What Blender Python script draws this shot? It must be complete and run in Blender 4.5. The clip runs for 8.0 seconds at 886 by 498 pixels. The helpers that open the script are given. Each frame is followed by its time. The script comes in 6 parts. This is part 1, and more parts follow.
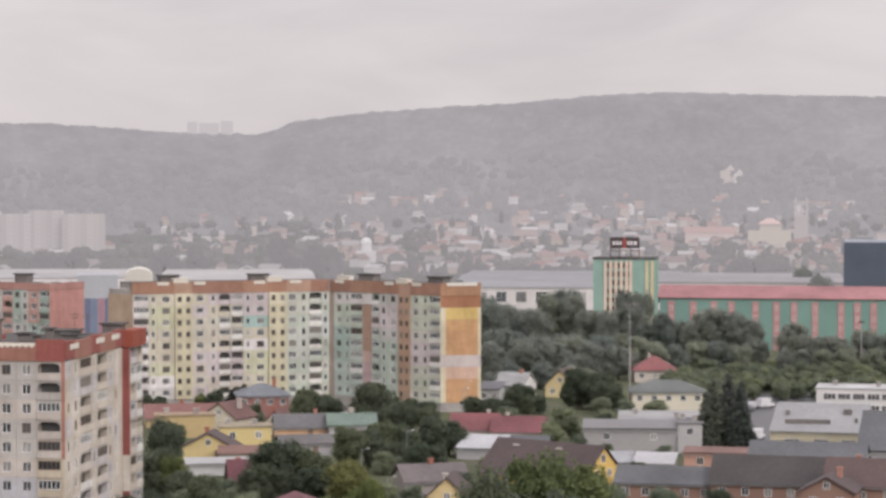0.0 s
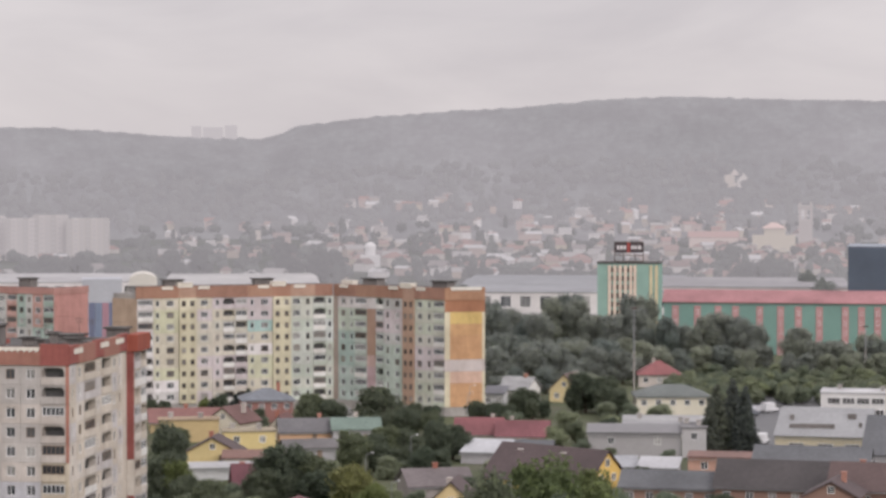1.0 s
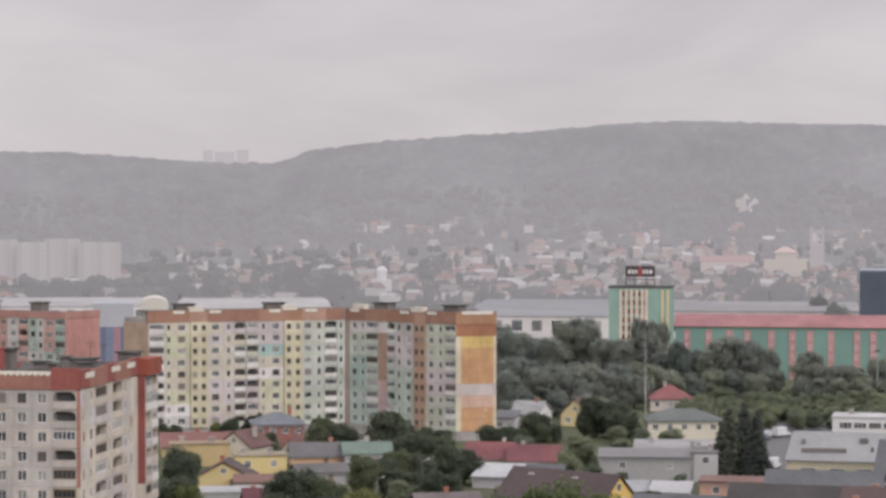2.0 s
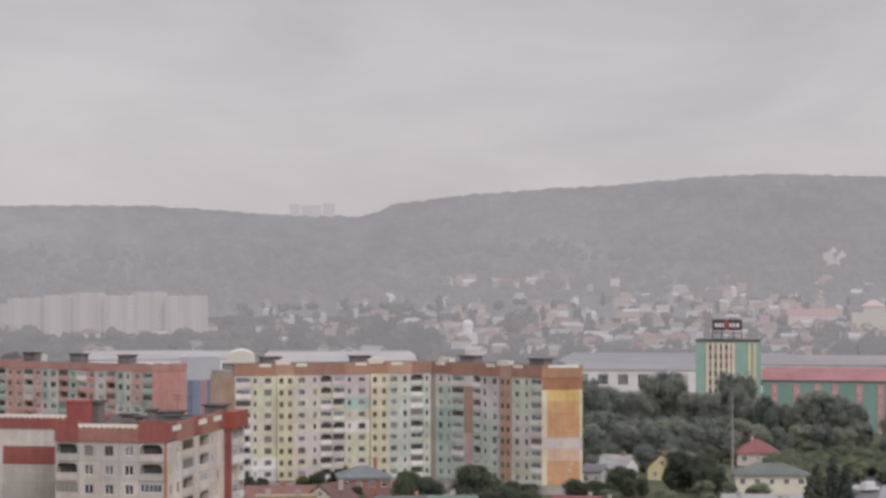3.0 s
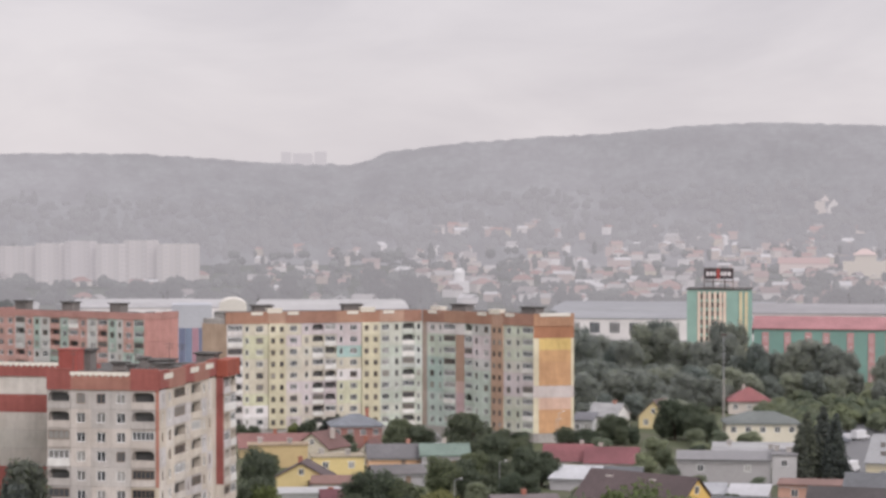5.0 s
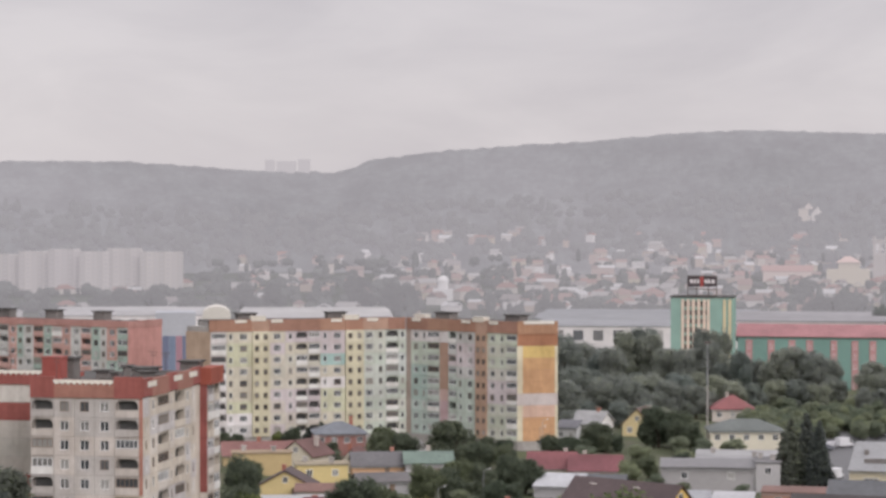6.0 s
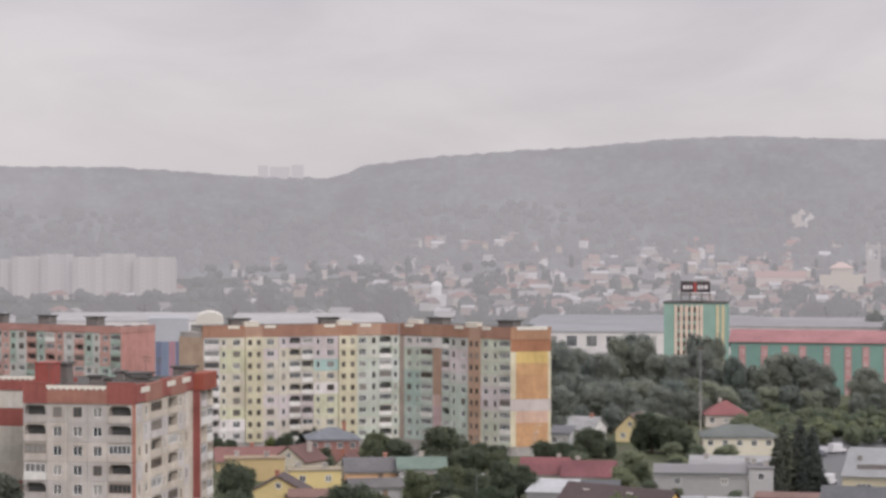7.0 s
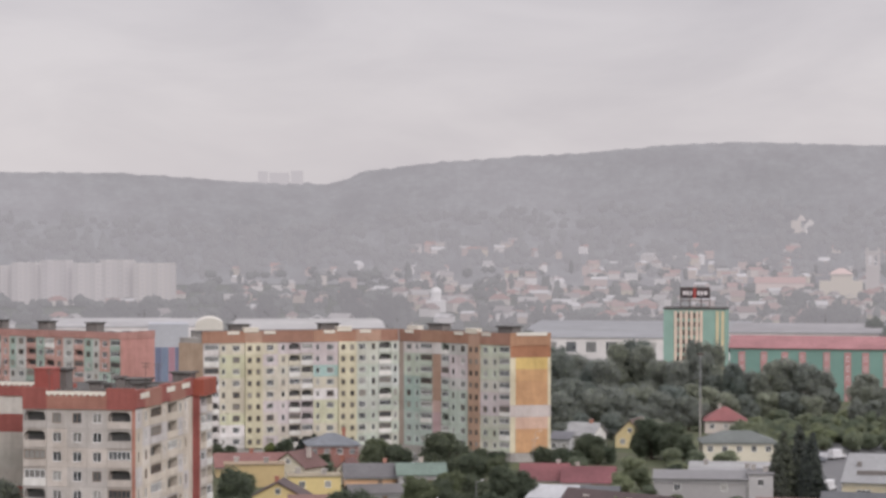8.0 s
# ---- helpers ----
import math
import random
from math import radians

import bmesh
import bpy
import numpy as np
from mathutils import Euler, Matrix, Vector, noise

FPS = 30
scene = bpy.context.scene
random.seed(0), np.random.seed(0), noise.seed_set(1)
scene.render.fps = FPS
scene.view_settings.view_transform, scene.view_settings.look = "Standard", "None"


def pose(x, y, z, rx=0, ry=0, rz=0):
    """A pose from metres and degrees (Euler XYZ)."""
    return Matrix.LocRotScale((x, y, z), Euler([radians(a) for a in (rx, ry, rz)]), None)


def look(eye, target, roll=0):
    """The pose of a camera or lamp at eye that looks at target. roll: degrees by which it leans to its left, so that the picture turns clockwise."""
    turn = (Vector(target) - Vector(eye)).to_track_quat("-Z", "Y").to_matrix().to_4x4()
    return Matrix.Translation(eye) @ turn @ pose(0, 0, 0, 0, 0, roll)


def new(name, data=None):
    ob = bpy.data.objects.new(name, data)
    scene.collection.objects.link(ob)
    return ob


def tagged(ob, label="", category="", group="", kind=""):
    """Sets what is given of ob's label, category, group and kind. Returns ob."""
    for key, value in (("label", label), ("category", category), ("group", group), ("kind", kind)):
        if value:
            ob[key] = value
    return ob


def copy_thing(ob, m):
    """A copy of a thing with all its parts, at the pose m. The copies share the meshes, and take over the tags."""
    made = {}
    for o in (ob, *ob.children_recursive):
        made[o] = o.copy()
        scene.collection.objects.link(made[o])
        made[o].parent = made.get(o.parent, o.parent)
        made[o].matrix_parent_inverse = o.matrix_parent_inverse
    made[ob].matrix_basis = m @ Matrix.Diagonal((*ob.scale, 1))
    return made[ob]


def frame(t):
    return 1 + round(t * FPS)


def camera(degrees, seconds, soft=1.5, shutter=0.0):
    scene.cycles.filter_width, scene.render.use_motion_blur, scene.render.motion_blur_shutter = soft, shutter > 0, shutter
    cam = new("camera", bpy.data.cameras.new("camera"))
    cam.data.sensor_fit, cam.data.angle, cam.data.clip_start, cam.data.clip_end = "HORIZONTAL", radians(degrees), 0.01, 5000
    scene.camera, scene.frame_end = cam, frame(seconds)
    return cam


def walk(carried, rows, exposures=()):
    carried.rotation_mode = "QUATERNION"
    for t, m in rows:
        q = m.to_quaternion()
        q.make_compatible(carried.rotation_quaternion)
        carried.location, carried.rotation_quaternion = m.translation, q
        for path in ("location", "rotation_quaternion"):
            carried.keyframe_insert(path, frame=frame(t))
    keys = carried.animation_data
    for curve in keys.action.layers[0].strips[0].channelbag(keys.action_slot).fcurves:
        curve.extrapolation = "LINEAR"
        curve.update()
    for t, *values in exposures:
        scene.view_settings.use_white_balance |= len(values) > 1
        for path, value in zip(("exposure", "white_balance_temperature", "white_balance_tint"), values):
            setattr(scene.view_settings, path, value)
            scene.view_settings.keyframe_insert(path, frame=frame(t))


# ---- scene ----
# ---- camera: stands on a high balcony and turns ----
EYE = (0.0, 0.0, 58.0)
cam = camera(20.0, 8.0, 3.1)
TURNS = [
    (0.0, 0.000, -1.905, 0.000),
    (0.5, 0.055, -1.844, 0.000),
    (1.0, 0.095, -1.805, 0.000),
    (1.2, 0.076, -1.941, 0.000),
    (2.3, 0.524, -0.916, 0.000),
    (2.5, 0.614, -0.659, 0.000),
    (2.8, 0.904, -0.031, 0.000),
    (2.9, 1.445, -0.088, 0.000),
    (3.0, 2.312, -0.036, 0.030),
    (3.1, 3.702, -0.151, 0.120),
    (3.2, 5.323, -0.490, 0.200),
    (3.3, 6.578, -1.119, 0.250),
    (3.4, 7.555, -2.298, 0.260),
    (3.5, 7.745, -2.678, 0.260),
    (3.6, 7.833, -3.034, 0.270),
    (3.7, 7.884, -3.009, 0.280),
    (4.0, 6.678, -2.945, 0.280),
    (4.1, 5.693, -2.913, 0.220),
    (4.2, 4.793, -2.852, 0.170),
    (4.3, 3.988, -2.728, 0.120),
    (4.4, 3.386, -2.284, 0.080),
    (4.5, 2.970, -1.892, 0.050),
    (4.7, 2.510, -1.412, 0.010),
    (6.0, 1.755, -1.036, -0.015),
    (6.5, 1.677, -0.966, -0.025),
    (7.0, 1.601, -0.907, -0.035),
    (7.5, 1.586, -0.828, -0.050),
    (8.0, 1.594, -0.773, -0.050),
]
EXPOSURES = [(0.0, 0.08, 6620, 17.0), (1.0, 0.03, 6560, 17.0), (2.5, -0.14, 6500, 16.5), (3.0, -0.19, 6500, 16.5), (3.3, 0.0, 6560, 15.5), (3.5, 0.12, 6560, 15.0), (3.7, 0.2, 6500, 17.0), (4.5, 0.2, 6480, 17.3), (6.0, 0.02, 6490, 16.5), (8.0, 0.0, 6490, 16.5)]
walk(cam, [(t, pose(*EYE, 90 + tilt, lean, yaw)) for t, yaw, tilt, lean in TURNS], EXPOSURES)

# ---- overcast daylight ----
SUN_UP, SUN_ROUND = radians(30), radians(150)
world = bpy.data.worlds.new("overcast_sky")
scene.world = world
world.use_nodes = True
wt = world.node_tree
wt.nodes.clear()


def wire(tree, kind, inputs=(), operation=""):
    n = tree.nodes.new(kind)
    if operation:
        n.operation = operation
    for k, v in (inputs.items() if inputs else ()):
        if isinstance(v, bpy.types.NodeSocket):
            tree.links.new(v, n.inputs[k])
        else:
            n.inputs[k].default_value = v
    return n


def ramp(tree, fac, stops):
    n = wire(tree, "ShaderNodeValToRGB", {"Fac": fac})
    e = n.color_ramp.elements
    while len(e) < len(stops):
        e.new(0.5)
    for el, (p, c) in zip(e, stops):
        el.position, el.color = p, (*c, 1)
    return n.outputs["Color"]


def mixed(tree, fac, a, b, mode="MIX"):
    n = wire(tree, "ShaderNodeMix")
    n.data_type, n.blend_type = "RGBA", mode
    for k, v in ((0, fac), (6, a), (7, b)):
        if isinstance(v, bpy.types.NodeSocket):
            tree.links.new(v, n.inputs[k])
        else:
            n.inputs[k].default_value = (*v, 1) if k else v
    return n.outputs[2]


way = wire(wt, "ShaderNodeTexCoord").outputs["Generated"]
height = wire(wt, "ShaderNodeSeparateXYZ", {0: way}).outputs["Z"]
# cloud cover: pale near the hills, brighter overhead
cover = ramp(wt, height, [(0.0, (0.655, 0.636, 0.63)), (0.05, (0.648, 0.632, 0.63)), (0.1, (0.615, 0.603, 0.608)), (0.3, (0.86, 0.855, 0.86)), (1.0, (1.4, 1.4, 1.42))])
stretch = wire(wt, "ShaderNodeMapping", {0: way, 3: (5, 5, 14)})
puffs = wire(wt, "ShaderNodeTexNoise", {"Vector": stretch.outputs[0], "Scale": 1.6, "Detail": 5, "Roughness": 0.55, "Distortion": 0.4}).outputs[0]
shade = ramp(wt, puffs, [(0.3, (0.87, 0.87, 0.885)), (0.68, (1.05, 1.05, 1.045))])
cover = mixed(wt, 1.0, cover, shade, "MULTIPLY")
sky = wire(wt, "ShaderNodeTexSky")
sky.sky_type, sky.sun_disc, sky.sun_elevation, sky.sun_rotation = "NISHITA", False, SUN_UP, SUN_ROUND
blue = mixed(wt, 1.0, sky.outputs[0], (0.1, 0.1, 0.1), "MULTIPLY")
whole = mixed(wt, 0.95, blue, cover)
back = wire(wt, "ShaderNodeBackground", {"Color": whole, "Strength": 1.0})
wire(wt, "ShaderNodeOutputWorld", {0: back.outputs[0]})

sun = new("sun", bpy.data.lights.new("sun", "SUN"))
sun.data.energy, sun.data.angle, sun.data.color = 1.5, radians(30), (1.0, 0.975, 0.94)
sun.matrix_world = look((math.sin(SUN_ROUND) * 100, math.cos(SUN_ROUND) * 100, math.tan(SUN_UP) * 100), (0, 0, 0))

# ---- materials ----
def surface(name, colour=None, rough=0.85, grain=1.2, depth=0.25, bump=0.1, blotch=None, metal=0.0, own=False, streak=False, varied=0.0, blotch2=False):
    """Two-scale procedural surface; own: takes the object's colour (paint)."""
    m = bpy.data.materials.new(name)
    m.use_nodes = True
    t = m.node_tree
    bsdf = t.nodes["Principled BSDF"]
    place = wire(t, "ShaderNodeNewGeometry").outputs["Position"]
    info = wire(t, "ShaderNodeObjectInfo")
    base = info.outputs["Color"] if own else wire(t, "ShaderNodeRGB").outputs[0]
    if not own:
        base.default_value = (*colour, 1)
    big = wire(t, "ShaderNodeTexNoise", {"Vector": place, "Scale": grain * 0.12, "Detail": 3}).outputs[0]
    fine = wire(t, "ShaderNodeTexNoise", {"Vector": place, "Scale": grain * 1.7, "Detail": 6, "Roughness": 0.7}).outputs[0]
    lo, hi = 1 - depth, 1 + depth
    c = mixed(t, 1.0, base, ramp(t, big, [(0.3, (lo, lo, lo)), (0.7, (hi, hi, hi))]), "MULTIPLY")
    c = mixed(t, 0.8, c, ramp(t, fine, [(0.3, (lo, lo, lo)), (0.7, (hi, hi, hi))]), "MULTIPLY")
    if blotch:
        spot = wire(t, "ShaderNodeTexNoise", {"Vector": place, "Scale": grain * 0.35, "Detail": 5, "Roughness": 0.65}).outputs[0]
        c = mixed(t, ramp(t, spot, [(0.5, (0, 0, 0)), (0.66, (0.75, 0.75, 0.75))]), c, blotch)
    if streak:
        # rain runs down the plaster
        tall = wire(t, "ShaderNodeMapping", {0: place, 3: (1.3, 1.3, 0.12)})
        run = wire(t, "ShaderNodeTexNoise", {"Vector": tall.outputs[0], "Scale": 1.0, "Detail": 4, "Roughness": 0.7}).outputs[0]
        c = mixed(t, 0.38, c, ramp(t, run, [(0.35, (0.72, 0.7, 0.68)), (0.62, (1.06, 1.06, 1.06))]), "MULTIPLY")
    if blotch2:
        # damp patches of the old panels
        damp = wire(t, "ShaderNodeTexNoise", {"Vector": place, "Scale": 0.22, "Detail": 6, "Roughness": 0.7}).outputs[0]
        c = mixed(t, 0.55, c, ramp(t, damp, [(0.38, (0.74, 0.71, 0.68)), (0.55, (1.0, 1.0, 1.0)), (0.7, (1.08, 1.07, 1.05))]), "MULTIPLY")
    if varied:
        v = ramp(t, info.outputs["Random"], [(0.0, (1 - varied,) * 3), (1.0, (1 + varied,) * 3)])
        c = mixed(t, 1.0, c, v, "MULTIPLY")
    t.links.new(c, bsdf.inputs["Base Color"])
    bsdf.inputs["Roughness"].default_value, bsdf.inputs["Metallic"].default_value = rough, metal
    if bump:
        b = wire(t, "ShaderNodeBump", {"Height": fine, "Strength": 0.5, "Distance": bump})
        t.links.new(b.outputs[0], bsdf.inputs["Normal"])
    return m


PAINT = surface("weathered_wall_paint", own=True, rough=0.9, grain=1.0, depth=0.09, bump=0.02, streak=True, blotch2=True)
PLAIN = surface("painted_plaster", own=True, rough=0.85, grain=0.8, depth=0.08, bump=0.02)
TILED = surface("sheet_roofing", own=True, rough=0.75, grain=0.9, depth=0.22, bump=0.04, streak=True)
METAL_ROOF = surface("worn_metal_sheet", own=True, rough=0.6, grain=0.6, depth=0.16, bump=0.03, streak=True)
BITUMEN = surface("bitumen_roof", (0.07, 0.066, 0.062), 0.9, 1.0, 0.3, 0.05, blotch=(0.16, 0.15, 0.14))
CONCRETE = surface("stained_concrete", (0.36, 0.34, 0.32), 0.9, 1.1, 0.2, 0.03, streak=True)
SOOTY = surface("sooty_concrete", (0.17, 0.155, 0.145), 0.9, 1.1, 0.3, 0.03, streak=True)
FRAME = surface("white_window_frame", (0.78, 0.78, 0.77), 0.5, 2.0, 0.06, 0.0)
DARK_FRAME = surface("old_brown_frame", (0.2, 0.14, 0.1), 0.6, 2.0, 0.15, 0.0)
STEEL = surface("galvanised_steel", (0.4, 0.41, 0.42), 0.45, 3.0, 0.15, 0.0, metal=0.7)
DARK_STEEL = surface("rusty_dark_steel", (0.09, 0.07, 0.06), 0.7, 3.0, 0.3, 0.0)
BARK = surface("bark", (0.09, 0.07, 0.055), 0.95, 4.0, 0.3, 0.05)
ASPHALT = surface("wet_asphalt", (0.055, 0.055, 0.058), 0.45, 0.5, 0.25, 0.02, blotch=(0.09, 0.09, 0.09))


def glass(name, colour, rough):
    m = bpy.data.materials.new(name)
    m.use_nodes = True
    t = m.node_tree
    b = t.nodes["Principled BSDF"]
    info = wire(t, "ShaderNodeObjectInfo")
    # dark rooms and pale curtains as pane tints, lightened to imitate haze
    c = ramp(t, info.outputs["Random"], [(0.0, colour), (0.4, tuple(v * 2 for v in colour)), (0.7, (0.16, 0.155, 0.15)), (1.0, (0.36, 0.35, 0.33))])
    t.links.new(c, b.inputs["Base Color"])
    b.inputs["Roughness"].default_value = rough
    b.inputs["IOR"].default_value = 1.5
    return m


PANE = glass("window_glass", (0.035, 0.038, 0.042), 0.08)
DARK_PANE = surface("dim_balcony_glass", (0.085, 0.083, 0.082), 0.35, 2.0, 0.3, 0.0)


def leafy(name, colour, spread=0.35):
    m = bpy.data.materials.new(name)
    m.use_nodes = True
    t = m.node_tree
    b = t.nodes["Principled BSDF"]
    place = wire(t, "ShaderNodeNewGeometry")
    info = wire(t, "ShaderNodeObjectInfo")
    isl = ramp(t, place.outputs["Random Per Island"], [(0.0, tuple(v * (1 - spread) for v in colour)), (0.7, colour), (1.0, (colour[0] * 1.3, colour[1] * 1.32, colour[2] * 1.1))])
    tone = ramp(t, info.outputs["Random"], [(0.0, (0.72, 0.78, 0.8)), (0.6, (1.0, 1.0, 1.0)), (1.0, (1.14, 1.14, 1.0))])
    c = mixed(t, 1.0, isl, tone, "MULTIPLY")
    t.links.new(c, b.inputs["Base Color"])
    b.inputs["Roughness"].default_value = 0.7
    b.inputs["Specular IOR Level"].default_value = 0.25
    # leaves let some light through
    thin = wire(t, "ShaderNodeBsdfTranslucent", {"Color": c})
    both = wire(t, "ShaderNodeMixShader", {0: 0.55, 1: b.outputs[0], 2: thin.outputs[0]})
    t.links.new(both.outputs[0], t.nodes["Material Output"].inputs["Surface"])
    return m


# leaf colours lifted well above real foliage, as haze put into the tint
LEAF = leafy("broadleaf_foliage", (0.163, 0.188, 0.135))
LEAF_BRIGHT = leafy("light_green_foliage", (0.2, 0.235, 0.105))
LEAF_YELLOW = leafy("yellowing_foliage", (0.25, 0.255, 0.115))
NEEDLE = leafy("spruce_needles", (0.15, 0.165, 0.15))
LEAF_GREY = leafy("grey_green_haze_lifted_foliage", (0.305, 0.325, 0.3), 0.2)
HEDGE = leafy("scrub_foliage", (0.29, 0.32, 0.235), 0.2)


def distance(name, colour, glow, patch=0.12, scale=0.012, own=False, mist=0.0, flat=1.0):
    """Far backdrop: dull cover with emission that stands in for haze."""
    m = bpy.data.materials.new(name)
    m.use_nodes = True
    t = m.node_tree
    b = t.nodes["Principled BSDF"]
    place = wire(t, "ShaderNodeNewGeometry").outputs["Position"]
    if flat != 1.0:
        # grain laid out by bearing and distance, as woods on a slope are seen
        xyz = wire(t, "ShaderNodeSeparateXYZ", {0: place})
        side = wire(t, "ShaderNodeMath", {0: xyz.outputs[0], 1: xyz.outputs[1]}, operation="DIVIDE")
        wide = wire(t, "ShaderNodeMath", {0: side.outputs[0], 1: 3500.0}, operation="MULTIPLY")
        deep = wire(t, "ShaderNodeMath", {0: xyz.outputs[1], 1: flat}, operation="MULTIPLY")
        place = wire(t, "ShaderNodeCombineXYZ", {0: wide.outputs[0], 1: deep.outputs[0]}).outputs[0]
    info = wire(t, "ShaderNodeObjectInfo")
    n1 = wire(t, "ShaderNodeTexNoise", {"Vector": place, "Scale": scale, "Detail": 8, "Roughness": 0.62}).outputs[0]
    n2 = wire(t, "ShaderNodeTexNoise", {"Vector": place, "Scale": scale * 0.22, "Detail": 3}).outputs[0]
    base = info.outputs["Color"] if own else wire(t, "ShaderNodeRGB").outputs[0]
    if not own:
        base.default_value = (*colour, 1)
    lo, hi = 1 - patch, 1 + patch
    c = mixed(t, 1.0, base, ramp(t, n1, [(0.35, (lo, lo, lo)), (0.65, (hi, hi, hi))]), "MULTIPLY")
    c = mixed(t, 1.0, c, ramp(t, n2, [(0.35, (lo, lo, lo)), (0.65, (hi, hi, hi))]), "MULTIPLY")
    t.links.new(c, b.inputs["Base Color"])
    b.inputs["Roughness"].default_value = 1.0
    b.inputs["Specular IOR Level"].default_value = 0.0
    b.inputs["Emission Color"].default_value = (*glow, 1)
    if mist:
        # haze glow made stronger and weaker in broad soft banks
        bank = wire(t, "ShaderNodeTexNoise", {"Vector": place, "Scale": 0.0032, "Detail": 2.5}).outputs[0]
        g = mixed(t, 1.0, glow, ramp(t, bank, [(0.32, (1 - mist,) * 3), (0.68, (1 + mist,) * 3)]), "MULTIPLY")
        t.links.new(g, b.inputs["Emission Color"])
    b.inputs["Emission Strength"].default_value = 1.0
    return m


# far materials: haze is put in as emission, less of it nearer
FAR_HILL = distance("forest_hill_haze_glow", (0.03, 0.035, 0.033), (0.318, 0.309, 0.322), 0.35, 0.09, mist=0.08, flat=0.16)
FAR_FIELD = distance("far_fields_haze_glow", (0.05, 0.054, 0.048), (0.2, 0.198, 0.2), 0.2, 0.03)
HILL_LEAF = distance("hillside_foliage_haze_glow", (0.028, 0.033, 0.03), (0.311, 0.302, 0.313), 0.2, 0.07)
# walls of far houses, blocks and landmarks glow to imitate haze
FAR_WALL = distance("far_plaster_haze_glow", None, (0.268, 0.259, 0.263), 0.05, own=True)
# weak emission on walls and roofs past 850 m imitates haze
HAZE_GLOW_WALL = distance("wall_weak_haze_glow", None, (0.06, 0.058, 0.06), 0.08, 0.2, own=True)
# far and mid foliage emits a grey glow instead of being hazed
FAR_LEAF = distance("far_foliage_haze_glow", (0.035, 0.04, 0.036), (0.245, 0.24, 0.247), 0.25, 0.05)
MID_LEAF = distance("mid_foliage_haze_glow", (0.05, 0.06, 0.045), (0.115, 0.116, 0.118), 0.3, 0.12)


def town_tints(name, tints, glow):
    """Far-off house rows: haze as emission, and a tint of its own for each joined house."""
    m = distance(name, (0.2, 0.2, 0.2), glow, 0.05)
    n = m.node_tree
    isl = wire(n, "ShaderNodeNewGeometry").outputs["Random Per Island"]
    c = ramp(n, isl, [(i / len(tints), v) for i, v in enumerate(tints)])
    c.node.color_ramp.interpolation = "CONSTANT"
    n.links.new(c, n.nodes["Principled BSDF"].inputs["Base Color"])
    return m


TOWN_WALL = town_tints("town_plaster_haze_glow", [(0.19, 0.17, 0.155), (0.21, 0.2, 0.195), (0.17, 0.135, 0.115), (0.18, 0.155, 0.12), (0.27, 0.265, 0.265), (0.16, 0.12, 0.11)], (0.292, 0.283, 0.287))
TOWN_ROOF = town_tints("town_roofs_haze_glow", [(0.11, 0.055, 0.046), (0.126, 0.07, 0.063), (0.1, 0.092, 0.092), (0.15, 0.147, 0.147), (0.084, 0.06, 0.055), (0.23, 0.23, 0.235), (0.126, 0.084, 0.076)], (0.288, 0.279, 0.284))

